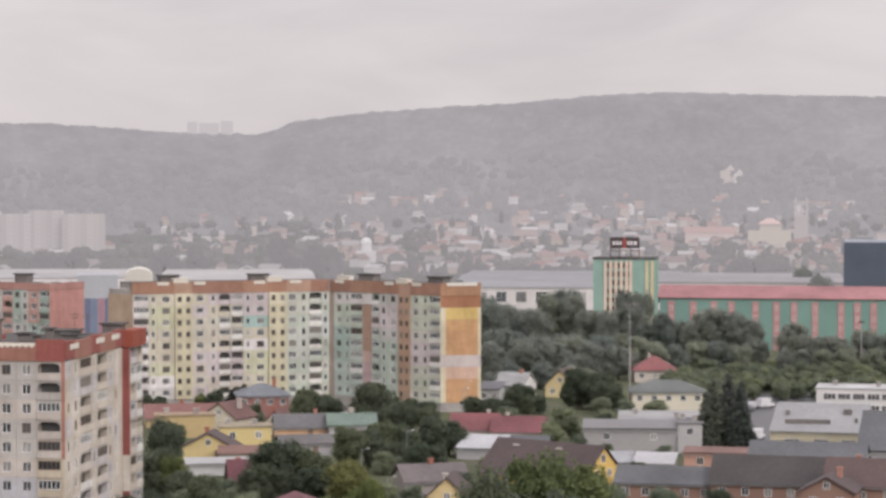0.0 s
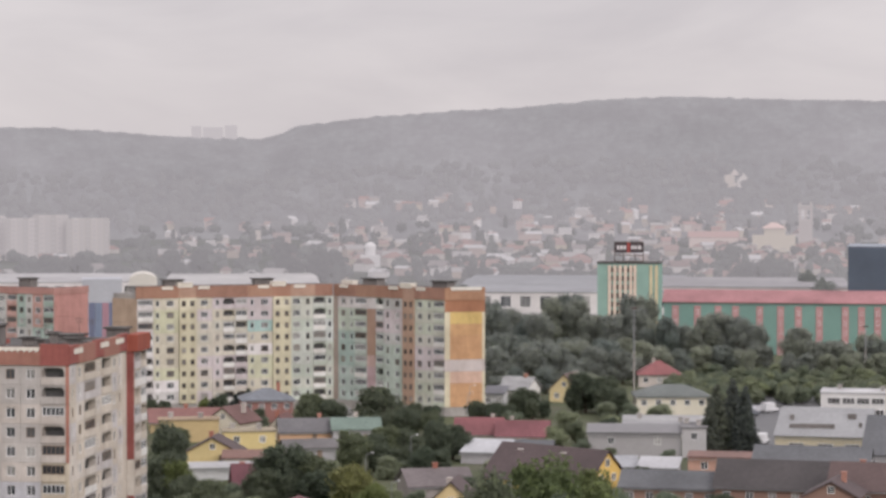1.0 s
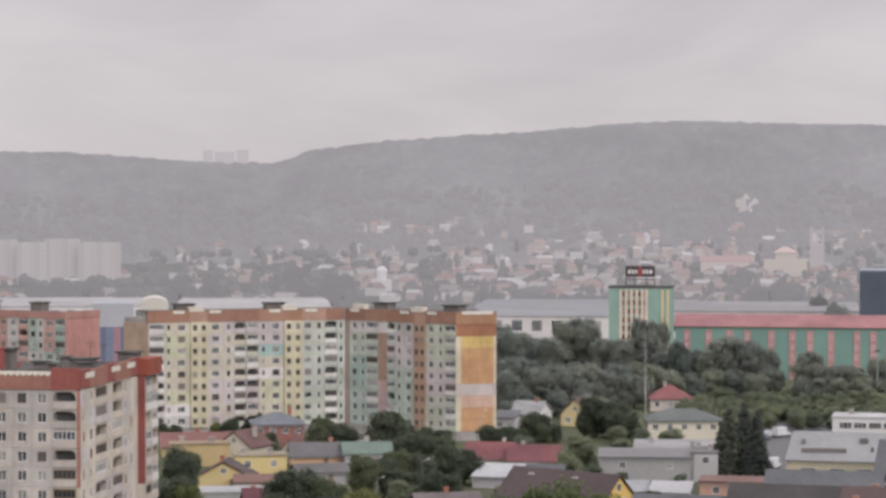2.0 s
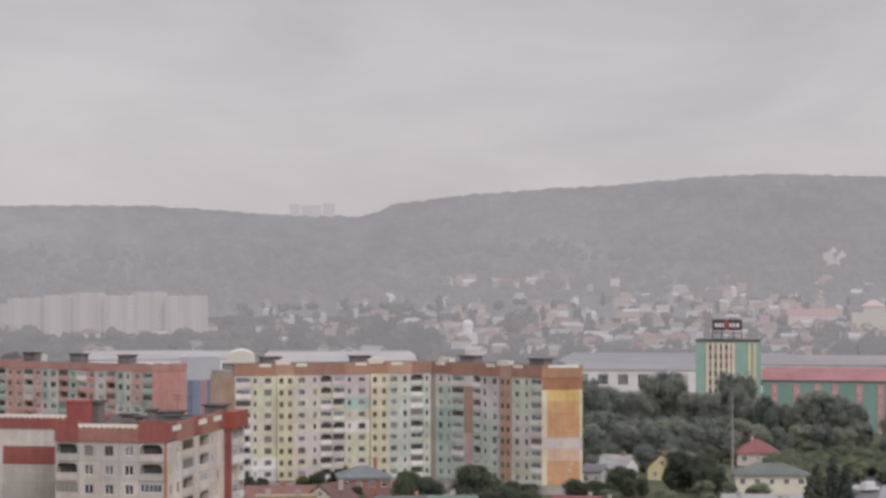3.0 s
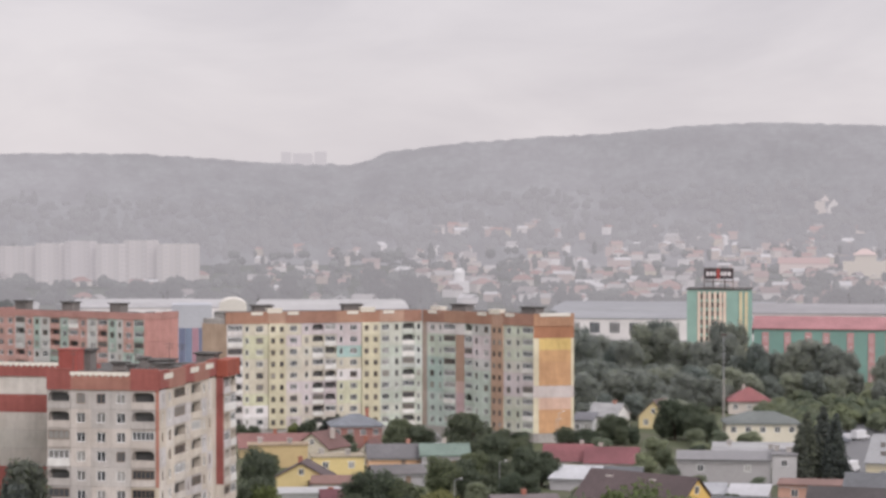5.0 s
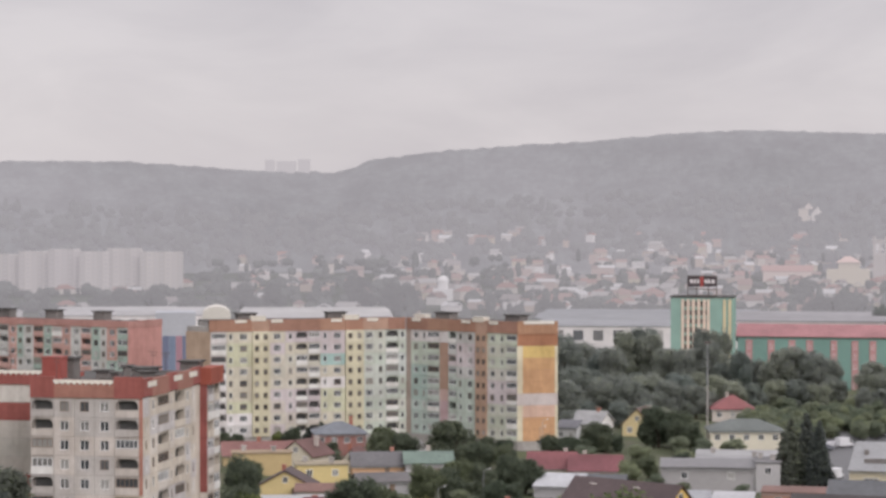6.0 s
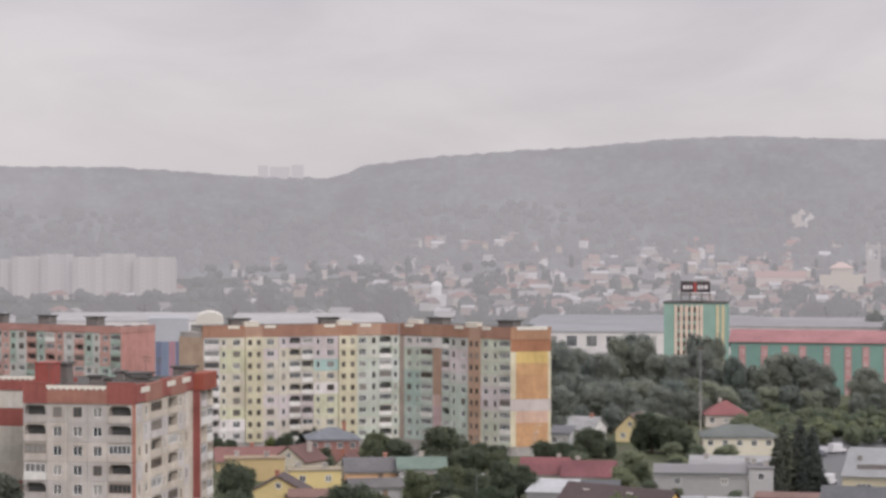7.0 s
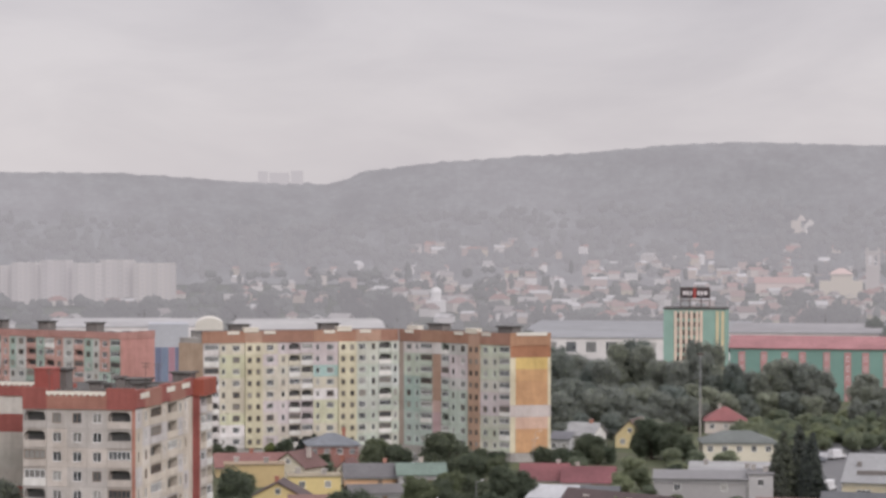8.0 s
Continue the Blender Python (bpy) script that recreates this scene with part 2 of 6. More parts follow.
# ---- mesh helpers ----
class Build:
    def __init__(self):
        self.v, self.f, self.m = [], [], []

    def quad(self, *pts, mat=0):
        n = len(self.v)
        self.v.extend(pts)
        self.f.append(tuple(range(n, n + len(pts))))
        self.m.append(mat)
        return self

    def box(self, x0, x1, y0, y1, z0, z1, mat=0):
        n = len(self.v)
        self.v.extend([(x0, y0, z0), (x1, y0, z0), (x1, y1, z0), (x0, y1, z0), (x0, y0, z1), (x1, y0, z1), (x1, y1, z1), (x0, y1, z1)])
        for q in ((0, 1, 5, 4), (1, 2, 6, 5), (2, 3, 7, 6), (3, 0, 4, 7), (4, 5, 6, 7), (3, 2, 1, 0)):
            self.f.append(tuple(n + i for i in q))
            self.m.append(mat)
        return self

    def prism(self, outline, y0, y1, mat=0):
        """An x, z outline (anticlockwise seen from -y) pushed from y0 to y1."""
        n, k = len(self.v), len(outline)
        self.v.extend((x, y0, z) for x, z in outline)
        self.v.extend((x, y1, z) for x, z in outline)
        self.f.append(tuple(range(n, n + k)))
        self.f.append(tuple(range(n + 2 * k - 1, n + k - 1, -1)))
        for i in range(k):
            j = (i + 1) % k
            self.f.append((n + j, n + i, n + k + i, n + k + j))
        self.m.extend([mat] * (k + 2))
        return self

    def lattice(self, xs, zs, solid, y0, y1, mat=0):
        """One joined piece: the cells of an x, z grid that are solid, pushed from y0 to y1."""
        n, k = len(self.v), len(zs)
        self.v.extend((x, y0, z) for x in xs for z in zs)
        m = len(self.v)
        self.v.extend((x, y1, z) for x in xs for z in zs)
        cells = {(i, j) for i in range(len(xs) - 1) for j in range(k - 1) if solid(i, j)}
        for i, j in sorted(cells):
            a, b, c, d = i * k + j, (i + 1) * k + j, (i + 1) * k + j + 1, i * k + j + 1
            self.f.append((n + a, n + b, n + c, n + d))
            self.f.append((m + d, m + c, m + b, m + a))
            self.m.extend((mat, mat))
            for (u, w, other) in ((a, b, (i, j - 1)), (b, c, (i + 1, j)), (c, d, (i, j + 1)), (d, a, (i - 1, j))):
                if other not in cells:
                    self.f.append((n + w, n + u, m + u, m + w))
                    self.m.append(mat)
        return self

    def tube(self, a, b, r0, r1, sides=7, mat=0):
        a, b = Vector(a), Vector(b)
        ax = (b - a).normalized()
        u = ax.orthogonal().normalized()
        w = ax.cross(u)
        n = len(self.v)
        for p, r in ((a, r0), (b, r1)):
            for i in range(sides):
                q = p + (u * math.cos(i * math.tau / sides) + w * math.sin(i * math.tau / sides)) * r
                self.v.append(tuple(q))
        for i in range(sides):
            j = (i + 1) % sides
            self.f.append((n + i, n + j, n + sides + j, n + sides + i))
            self.m.append(mat)
        self.f.append(tuple(n + sides + i for i in range(sides)))
        self.m.append(mat)
        return self

    def mesh(self, name, *mats):
        me = bpy.data.meshes.new(name)
        me.from_pydata(self.v, [], self.f)
        for m in mats:
            me.materials.append(m)
        if len(mats) > 1:
            me.polygons.foreach_set("material_index", self.m)
        me.update()
        return me


class Wing:
    """A turned stretch of a building: parts put here belong to the building itself."""
    def __init__(self, owner, x, y, turn):
        self.owner, self.m = owner, pose(x, y, 0, 0, 0, turn)


def part(name, me, parent, at=(0, 0, 0), turn=0, label="", colour=None):
    ob = new(name, me)
    m = pose(*at, 0, 0, turn)
    if isinstance(parent, Wing):
        ob.parent, ob.matrix_basis = parent.owner, parent.m @ m
    else:
        ob.parent, ob.matrix_basis = parent, m
    if colour:
        ob.color = (*colour, 1)
    if label:
        ob["label"] = label
    return ob


def thing(name, at, turn, label, category, group="", kind=""):
    ob = new(name)
    ob.matrix_basis = pose(*at, 0, 0, turn)
    return tagged(ob, label, category, group, kind)


CACHE = {}


def once(key, make):
    if key not in CACHE:
        CACHE[key] = make()
    return CACHE[key]


# ---- ground and hills ----
SKYLINE = [(-17.76, 0.24), (-16.50, 0.36), (-14.60, 0.56), (-13.58, 0.68), (-12.94, 0.79), (-12.30, 0.95), (-11.66, 0.99), (-8.83, 0.99), (-7.54, 0.90), (-6.25, 0.78), (-5.48, 0.76), (-4.19, 0.74), (-3.85, 0.83), (-3.40, 1.04), (-1.73, 1.23), (0.21, 1.385), (2.14, 1.51), (3.43, 1.61), (5.35, 1.68), (7.26, 1.64), (10.01, 1.61)]


def hill_top(az):
    """Elevation of the wooded ridge, by bearing."""
    if az <= SKYLINE[0][0]:
        return SKYLINE[0][1] - min(0.8, (SKYLINE[0][0] - az) * 0.06)
    if az >= SKYLINE[-1][0]:
        return SKYLINE[-1][1] - min(0.9, (az - SKYLINE[-1][0]) * 0.05)
    for (a, b), (c, d) in zip(SKYLINE, SKYLINE[1:]):
        if a <= az <= c:
            s = (az - a) / (c - a)
            return b + (d - b) * s


NEAR_HILL, FAR_RIDGE = 1900.0, 4000.0


def land(x, y):
    """Height of the land: level town, then the slope of the hills."""
    r = math.hypot(x, y)
    if r < NEAR_HILL:
        return 0.0
    az = math.degrees(math.atan2(x, y))
    if abs(az) > 90:
        return 0.0
    top = 58 + FAR_RIDGE * math.tan(radians(hill_top(az)))
    s = min(1.0, (r - NEAR_HILL) / (FAR_RIDGE - NEAR_HILL))
    s = s ** 1.25
    return top * s * (1.0 if r < FAR_RIDGE else max(0.0, 1 - (r - FAR_RIDGE) / 900))


def make_ground():
    b = Build()
    rings = [0, 60, 120, 200, 300, 400, 500, 650, 800, 1000, 1300, 1700, 2300, 3200, 4900]
    n = 96
    for r in rings:
        for i in range(n):
            a = i * math.tau / n
            b.v.append((r * math.sin(a), r * math.cos(a), 0.0))
    for k in range(len(rings) - 1):
        for i in range(n):
            j = (i + 1) % n
            b.f.append((k * n + i, (k + 1) * n + i, (k + 1) * n + j, k * n + j)[::-1] if k else ((k + 1) * n + j, (k + 1) * n + i, k * n + i))
            b.m.append(0)
    # from 1000 m outward the ground glows grey to imitate haze
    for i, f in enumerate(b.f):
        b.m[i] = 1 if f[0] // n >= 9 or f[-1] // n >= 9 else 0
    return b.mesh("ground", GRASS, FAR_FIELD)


GRASS = surface("rough_grass_and_soil", (0.075, 0.088, 0.04), 0.95, 0.25, 0.3, 0.1, blotch=(0.12, 0.105, 0.08))
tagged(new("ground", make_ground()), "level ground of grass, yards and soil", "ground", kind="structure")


def make_hill():
    b = Build()
    azs = [-26 + 0.085 * i for i in range(600)]
    rs = [1850 + 36 * i for i in range(60)] + [4010, 4060, 4150, 4400, 4850]
    for az in azs:
        a = radians(az)
        for r in rs:
            x, y = r * math.sin(a), r * math.cos(a)
            z = land(x, y)
            k = min(1, max(0, (r - 2100) / 500))
            # tree tops
            z += k * (1.5 * noise.noise((a * 90, r / 500, 3)) + 2.6 * noise.noise((a * 300, r / 200, 9)) + 3 * noise.noise((a * 20, r / 700, 1)))
            b.v.append((x, y, z - 6 * (1 - k) - 0.5))
    m = len(rs)
    for i in range(len(azs) - 1):
        for j in range(m - 1):
            b.f.append((i * m + j, (i + 1) * m + j, (i + 1) * m + j + 1, i * m + j + 1))
            b.m.append(0)
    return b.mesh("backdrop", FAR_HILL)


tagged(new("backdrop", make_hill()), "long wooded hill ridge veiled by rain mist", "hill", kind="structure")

# ---- panel apartment blocks ----
FLOOR = 2.8


def window_panel(w, h, ww, wh, sill, out=0.0):
    """Wall panel with an opening; front at y = 0, joints kept open at the edges."""
    b = Build()
    g, d = 0.014, 0.3
    x0, x1, z0, z1 = (w - ww) / 2, (w + ww) / 2, sill, sill + wh
    b.lattice([g, x0, x1, w - g], [g, z0, z1, h - g], lambda i, j: (i, j) != (1, 1), -out, d)
    return b.mesh("panel", PAINT)


def blank_panel(w, h):
    return Build().box(0.014, w - 0.014, 0, 0.3, 0.014, h - 0.014).mesh("panel", PAINT)


def window_frame(ww, wh, lights, mat):
    b = Build()
    t = 0.09
    xs = [0, t]
    for i in range(1, lights):
        xs += [ww * i / lights - t / 2, ww * i / lights + t / 2]
    xs += [ww - t, ww]
    b.lattice(xs, [0, t, wh - t, wh], lambda i, j: j != 1 or i % 2 == 0, 0, 0.08)
    return b.mesh("window", mat)


def pane_mesh(ww, wh):
    return Build().box(0.05, ww - 0.05, 0.04, 0.07, 0.05, wh - 0.05).mesh("pane", PANE)


def loggia_shell(w, h, arched):
    """Recess of a balcony: side walls, slab, back wall with a door, arched lintel."""
    b = Build()
    d = 1.2
    b.box(0.02, 0.2, 0, d, 0.02, h - 0.02).box(w - 0.2, w - 0.02, 0, d, 0.02, h - 0.02)
    b.box(0.2, w - 0.2, 0.02, d, 0.02, 0.16)
    b.box(0.2, w - 0.2, d - 0.1, d, 0.16, h - 0.02)
    b.box(0.2, w - 0.2, 0, 0.14, h - 0.3, h - 0.02)
    if arched:
        for s in (0, 1):
            pts = []
            for i in range(6):
                a = i / 5 * math.pi / 2
                pts.append((0.2 + 0.8 * (1 - math.sin(a)), h - 0.3 - 0.8 * (1 - math.cos(a))))
            pts = [(0.2, h - 0.3)] + pts[::-1]
            if s:
                pts = [(w - x, z) for x, z in pts][::-1]
            b.prism(pts, 0.0, 0.14)
    return b.mesh("loggia", PAINT)


def loggia_front(w):
    return Build().box(0.1, w - 0.1, -0.12, -0.02, 0.06, 1.08).box(0.06, w - 0.06, -0.16, 0.0, 1.08, 1.14).mesh("balustrade", PAINT)


def add_window(block, x, z, ww, wh, lights, rnd, y=0.12, old=False):
    dark = rnd.random() < 0.25 or old
    fr = part("window", once(("fr", ww, wh, lights, dark), lambda: window_frame(ww, wh, lights, DARK_FRAME if dark else FRAME)), block, (x, y, z))
    part("pane", once(("pn", ww, wh), lambda: pane_mesh(ww, wh)), fr)


KINDS = {"w3": (1.75, 1.45, 3), "w2": (1.35, 1.45, 2), "w1": (0.85, 1.45, 1), "st": (1.0, 1.3, 2)}


def facade(block, cols, floors, z0, tint, rnd, x_off=0.0, frame_obj=None, glazed=0.55, arch=0.5, states=None, whites=0.22, st_out=0.0):
    """Fills a facade with panels, windows and loggias. cols: (x0, x1, kind). tint(col, floor, kind) gives the paint."""
    host = frame_obj or block
    for c, (x0, x1, kind) in enumerate(cols):
        w = round(x1 - x0, 2)
        for f in range(floors):
            z = z0 + f * FLOOR
            col = tint(c, f, kind)
            if kind in KINDS:
                ww, wh, n = KINDS[kind]
                out = st_out if kind == "st" else 0.0
                part("panel", once(("wp", w, kind, out), lambda: window_panel(w, FLOOR, ww, wh, 0.8, out)), host, (x0, 0, z), colour=col)
                add_window(host, x0 + (w - ww) / 2, z + 0.8, ww, wh, n, rnd, 0.12 - out, kind == "st")
            elif kind == "-":
                part("panel", once(("bp", w), lambda: blank_panel(w, FLOOR)), host, (x0, 0, z), colour=col)
            elif kind == "L":
                arched = rnd.random() < arch
                closed = rnd.random() < glazed
                if states and c in states:
                    s = states[c][floors - 1 - f]
                    arched, closed = s == "a", s == "g"
                # recess shade put into the paint: shell 15% darker than the facade
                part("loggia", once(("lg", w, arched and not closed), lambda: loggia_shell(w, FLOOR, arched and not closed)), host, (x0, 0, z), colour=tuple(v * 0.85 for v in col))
                # dark back glazing, assumed and added so open recesses look dark
                if not closed:
                    part("balcony_door", once(("bd", w), lambda: Build().box(0.45, w - 0.45, 1.02, 1.08, 0.2, 2.25).mesh("balcony_door", DARK_PANE)), host, (x0, 0, z))
                white = rnd.random() < whites
                part("balustrade", once(("lf", w), lambda: loggia_front(w)), host, (x0, 0, z), colour=(0.74, 0.73, 0.7) if white else col)
                if closed:
                    ww, wh = round(w - 0.44, 2), 1.3
                    add_window(host, x0 + 0.22, z + 1.16, ww, wh, max(3, int(ww / 0.65)), rnd, 0.02)


def attic_band(w, h, over=0.15):
    return Build().box(0, w, -over, 0.3, 0, h).box(-0.03, w + 0.03, -over - 0.05, 0.35, h, h + 0.12).mesh("attic_band", PAINT)


def roof_hut(w, d, h):
    return Build().box(0, w, 0, d, 0, h).box(-0.4, w + 0.4, -0.4, d + 0.4, h, h + 0.25, 1).mesh("roof_hut", SOOTY, BITUMEN)


def scallop(w):
    """White toothed coping of the attic."""
    b = Build()
    n = max(2, int(w / 0.9))
    s = w / n
    b.box(0, w, -0.32, -0.2, 0.35, 0.72)
    for i in range(n):
        b.prism([(i * s, 0.35), (i * s + s / 2, 0.0), (i * s + s, 0.35)], -0.32, -0.2)
    return b.mesh("coping", PLAIN)


def core(block, x0, x1, y0, y1, top):
    part("core_wall", Build().box(x0, x1, y0, y1, 0, top).mesh("core_wall", CONCRETE), block)


def roofing(block, x0, x1, y0, y1, z, wall=0.9):
    b = Build().box(x0, x1, y0, y1, z, z + 0.25)
    part("roof", b.mesh("roof", BITUMEN), block)


# --- block with the long pastel facade: two wings that meet at an obtuse inner angle
def long_block():
    rnd = random.Random(5)
    bl = thing("apartment_block", (-27.7, 611.5, 0), 0, "long nine-storey panel apartment block patched in pastel paint", "apartment block")
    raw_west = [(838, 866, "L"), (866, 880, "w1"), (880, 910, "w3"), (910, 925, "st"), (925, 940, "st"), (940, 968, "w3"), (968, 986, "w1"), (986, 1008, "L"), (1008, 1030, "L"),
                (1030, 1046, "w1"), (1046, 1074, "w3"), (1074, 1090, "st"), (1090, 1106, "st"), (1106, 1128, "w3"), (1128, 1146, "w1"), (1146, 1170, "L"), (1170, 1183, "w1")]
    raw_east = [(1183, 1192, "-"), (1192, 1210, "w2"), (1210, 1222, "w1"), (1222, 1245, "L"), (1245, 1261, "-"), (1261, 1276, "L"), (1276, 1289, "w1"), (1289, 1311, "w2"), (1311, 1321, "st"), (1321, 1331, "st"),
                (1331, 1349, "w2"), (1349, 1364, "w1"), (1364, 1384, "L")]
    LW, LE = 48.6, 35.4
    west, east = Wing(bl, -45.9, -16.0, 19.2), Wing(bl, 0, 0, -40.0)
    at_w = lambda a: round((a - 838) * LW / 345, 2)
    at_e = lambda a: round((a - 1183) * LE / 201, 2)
    cream, green, mint, grey, lilac, yellow = (0.6, 0.56, 0.46), (0.54, 0.55, 0.45), (0.38, 0.48, 0.44), (0.57, 0.55, 0.54), (0.58, 0.52, 0.53), (0.59, 0.55, 0.4)
    pale, brown, rose = (0.66, 0.63, 0.62), (0.4, 0.265, 0.2), (0.56, 0.4, 0.36)

    def west_tint(c, f, kind):
        a = raw_west[c][0]
        r = random.Random(c // 3 * 31 + f * 7 + 2)
        if kind == "st":
            return yellow if f < 8 else (0.64, 0.6, 0.46)
        if a < 910:
            if kind == "L":
                return pale
            return (0.74, 0.71, 0.71) if f == 1 else grey if f == 0 else (0.58, 0.58, 0.42) if r.random() < 0.45 else cream
        if a in (1030, 1046):
            return (0.38, 0.53, 0.5) if f == 6 else (0.7, 0.67, 0.66) if f == 4 else (0.57, 0.57, 0.42) if f in (2, 3) else lilac if f > 6 else cream
        if a < 1074:
            return r.choice([cream, lilac, (0.6, 0.55, 0.5), (0.62, 0.58, 0.5), lilac, (0.58, 0.56, 0.48)])
        return r.choice([(0.51, 0.56, 0.49), (0.54, 0.57, 0.52), (0.52, 0.555, 0.53), (0.55, 0.565, 0.5)])

    def east_tint(c, f, kind):
        a = raw_east[c][0]
        r = random.Random(c // 2 * 31 + f * 7 + 4)
        if kind == "st":
            return (0.44, 0.3, 0.22)
        # shadow gap at the inner corner, painted as a brown strip
        if a == 1183:
            return (0.38, 0.31, 0.27)
        if a == 1245:
            return pale if f == 8 else brown if f > 3 else rose if f > 2 else (0.5, 0.36, 0.37)
        if a < 1245:
            return pale if f == 8 else (mint if a < 1222 else (0.47, 0.53, 0.48)) if f in (3, 4, 5) else (0.5, 0.56, 0.48) if f > 5 else (0.46, 0.54, 0.5)
        if a < 1311:
            return r.choice([lilac, (0.52, 0.52, 0.5), (0.5, 0.55, 0.5)]) if f > 4 else (0.48, 0.55, 0.49)
        return lilac if f in (3, 4) else r.choice([(0.52, 0.555, 0.46), (0.56, 0.57, 0.49), (0.58, 0.57, 0.52)])

    z0, n = 2.2, 9
    top = z0 + n * FLOOR
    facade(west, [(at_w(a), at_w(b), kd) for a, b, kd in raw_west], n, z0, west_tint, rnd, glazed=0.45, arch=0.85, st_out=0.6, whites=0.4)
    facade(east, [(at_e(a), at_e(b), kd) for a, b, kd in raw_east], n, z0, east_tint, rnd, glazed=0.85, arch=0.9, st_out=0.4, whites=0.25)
    core(west, -0.3, LW - 0.3, 1.3, 12, top + 2.3)
    core(east, 0.3, LE - 0.3, 1.3, 12, top + 2.3)
    part("plinth", Build().box(-0.3, LW - 0.1, 0.04, 1.3, 0, z0).mesh("plinth", CONCRETE), west)
    part("plinth", Build().box(0.1, LE - 0.1, 0.04, 1.3, 0, z0).mesh("plinth", CONCRETE), east)
    # blank ends: ochre gable to the east, tan gable to the west
    GE, GW = 9.8, 7.6
    gable = Wing(bl, LE * math.cos(radians(40)), -LE * math.sin(radians(40)), 14)
    tan_end = Wing(bl, -45.9 - GW * math.cos(radians(32)), -16.0 + GW * math.sin(radians(32)), -32)
    ochre, tan = (0.56, 0.33, 0.18), (0.43, 0.32, 0.24)
    wide = GE - 2.0
    hues = [ochre, ochre, (0.62, 0.43, 0.34), (0.56, 0.5, 0.48), ochre, ochre, (0.58, 0.35, 0.18), (0.66, 0.48, 0.19), (0.4, 0.19, 0.11)]
    for f in range(n):
        cap = (0.68, 0.62, 0.46) if f not in (3, 8) else hues[f]
        part("panel", once("end", lambda: blank_panel(wide, FLOOR)), gable, (1.3, 0, z0 + f * FLOOR), colour=hues[f])
        part("panel", once("edge_a", lambda: blank_panel(1.3, FLOOR)), gable, (0, 0, z0 + f * FLOOR), colour=cap)
        part("panel", once("edge_b", lambda: blank_panel(0.7, FLOOR)), gable, (GE - 0.7, 0, z0 + f * FLOOR), colour=cap)
        part("panel", once("west_end", lambda: blank_panel(GW, FLOOR)), tan_end, (0, 0, z0 + f * FLOOR), colour=tan)
    core(gable, 0.1, GE - 0.1, 0.3, 6, top + 2.3)
    core(tan_end, 0.1, GW - 0.1, 0.3, 6, top + 1.2)
    part("plinth", Build().box(0.1, GE - 0.1, 0.04, 0.3, 0, z0).mesh("plinth", CONCRETE), gable)
    # attic in weathered brown sections
    browns = [(0.36, 0.2, 0.14), (0.4, 0.235, 0.165), (0.34, 0.19, 0.14), (0.43, 0.28, 0.21)]
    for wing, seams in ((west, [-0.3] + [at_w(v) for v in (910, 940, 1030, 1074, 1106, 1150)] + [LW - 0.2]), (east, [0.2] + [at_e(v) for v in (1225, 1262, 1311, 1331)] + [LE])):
        for i, (a, b) in enumerate(zip(seams, seams[1:])):
            part("attic_band", attic_band(round(b - a - 0.02, 2), 2.75), wing, (a, 0, top), colour=browns[(i * 3 + len(seams)) % 4])
    part("attic_band", attic_band(GE, 2.85), gable, (0, 0, top), colour=(0.42, 0.24, 0.15))
    part("coping", Build().box(0, 7.4, -0.25, 0.4, 0, 0.75).mesh("coping", PLAIN), gable, (1.5, 0, top + 2.3), colour=(0.7, 0.67, 0.6))
    # pale lift heads and copings
    block_top = once("lift_head", lambda: Build().box(0, 3.6, -0.3, 1.6, 0, 1.0).box(-0.1, 3.7, -0.4, 1.7, 1.0, 1.15).mesh("coping", PLAIN))
    low_top = once("low_coping", lambda: Build().box(0, 2.8, -0.33, 0.3, 0, 0.75).mesh("coping", PLAIN))
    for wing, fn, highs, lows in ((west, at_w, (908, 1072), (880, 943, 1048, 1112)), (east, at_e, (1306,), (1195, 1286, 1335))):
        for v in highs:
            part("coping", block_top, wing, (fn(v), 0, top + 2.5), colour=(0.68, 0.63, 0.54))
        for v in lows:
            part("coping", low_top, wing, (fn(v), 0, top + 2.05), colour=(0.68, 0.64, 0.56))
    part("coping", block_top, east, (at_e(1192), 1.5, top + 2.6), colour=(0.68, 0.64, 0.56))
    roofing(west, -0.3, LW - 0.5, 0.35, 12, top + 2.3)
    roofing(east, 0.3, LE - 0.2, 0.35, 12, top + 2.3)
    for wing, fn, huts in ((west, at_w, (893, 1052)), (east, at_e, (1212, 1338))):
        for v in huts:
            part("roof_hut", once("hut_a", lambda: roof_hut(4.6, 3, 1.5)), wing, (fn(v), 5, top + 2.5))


long_block()


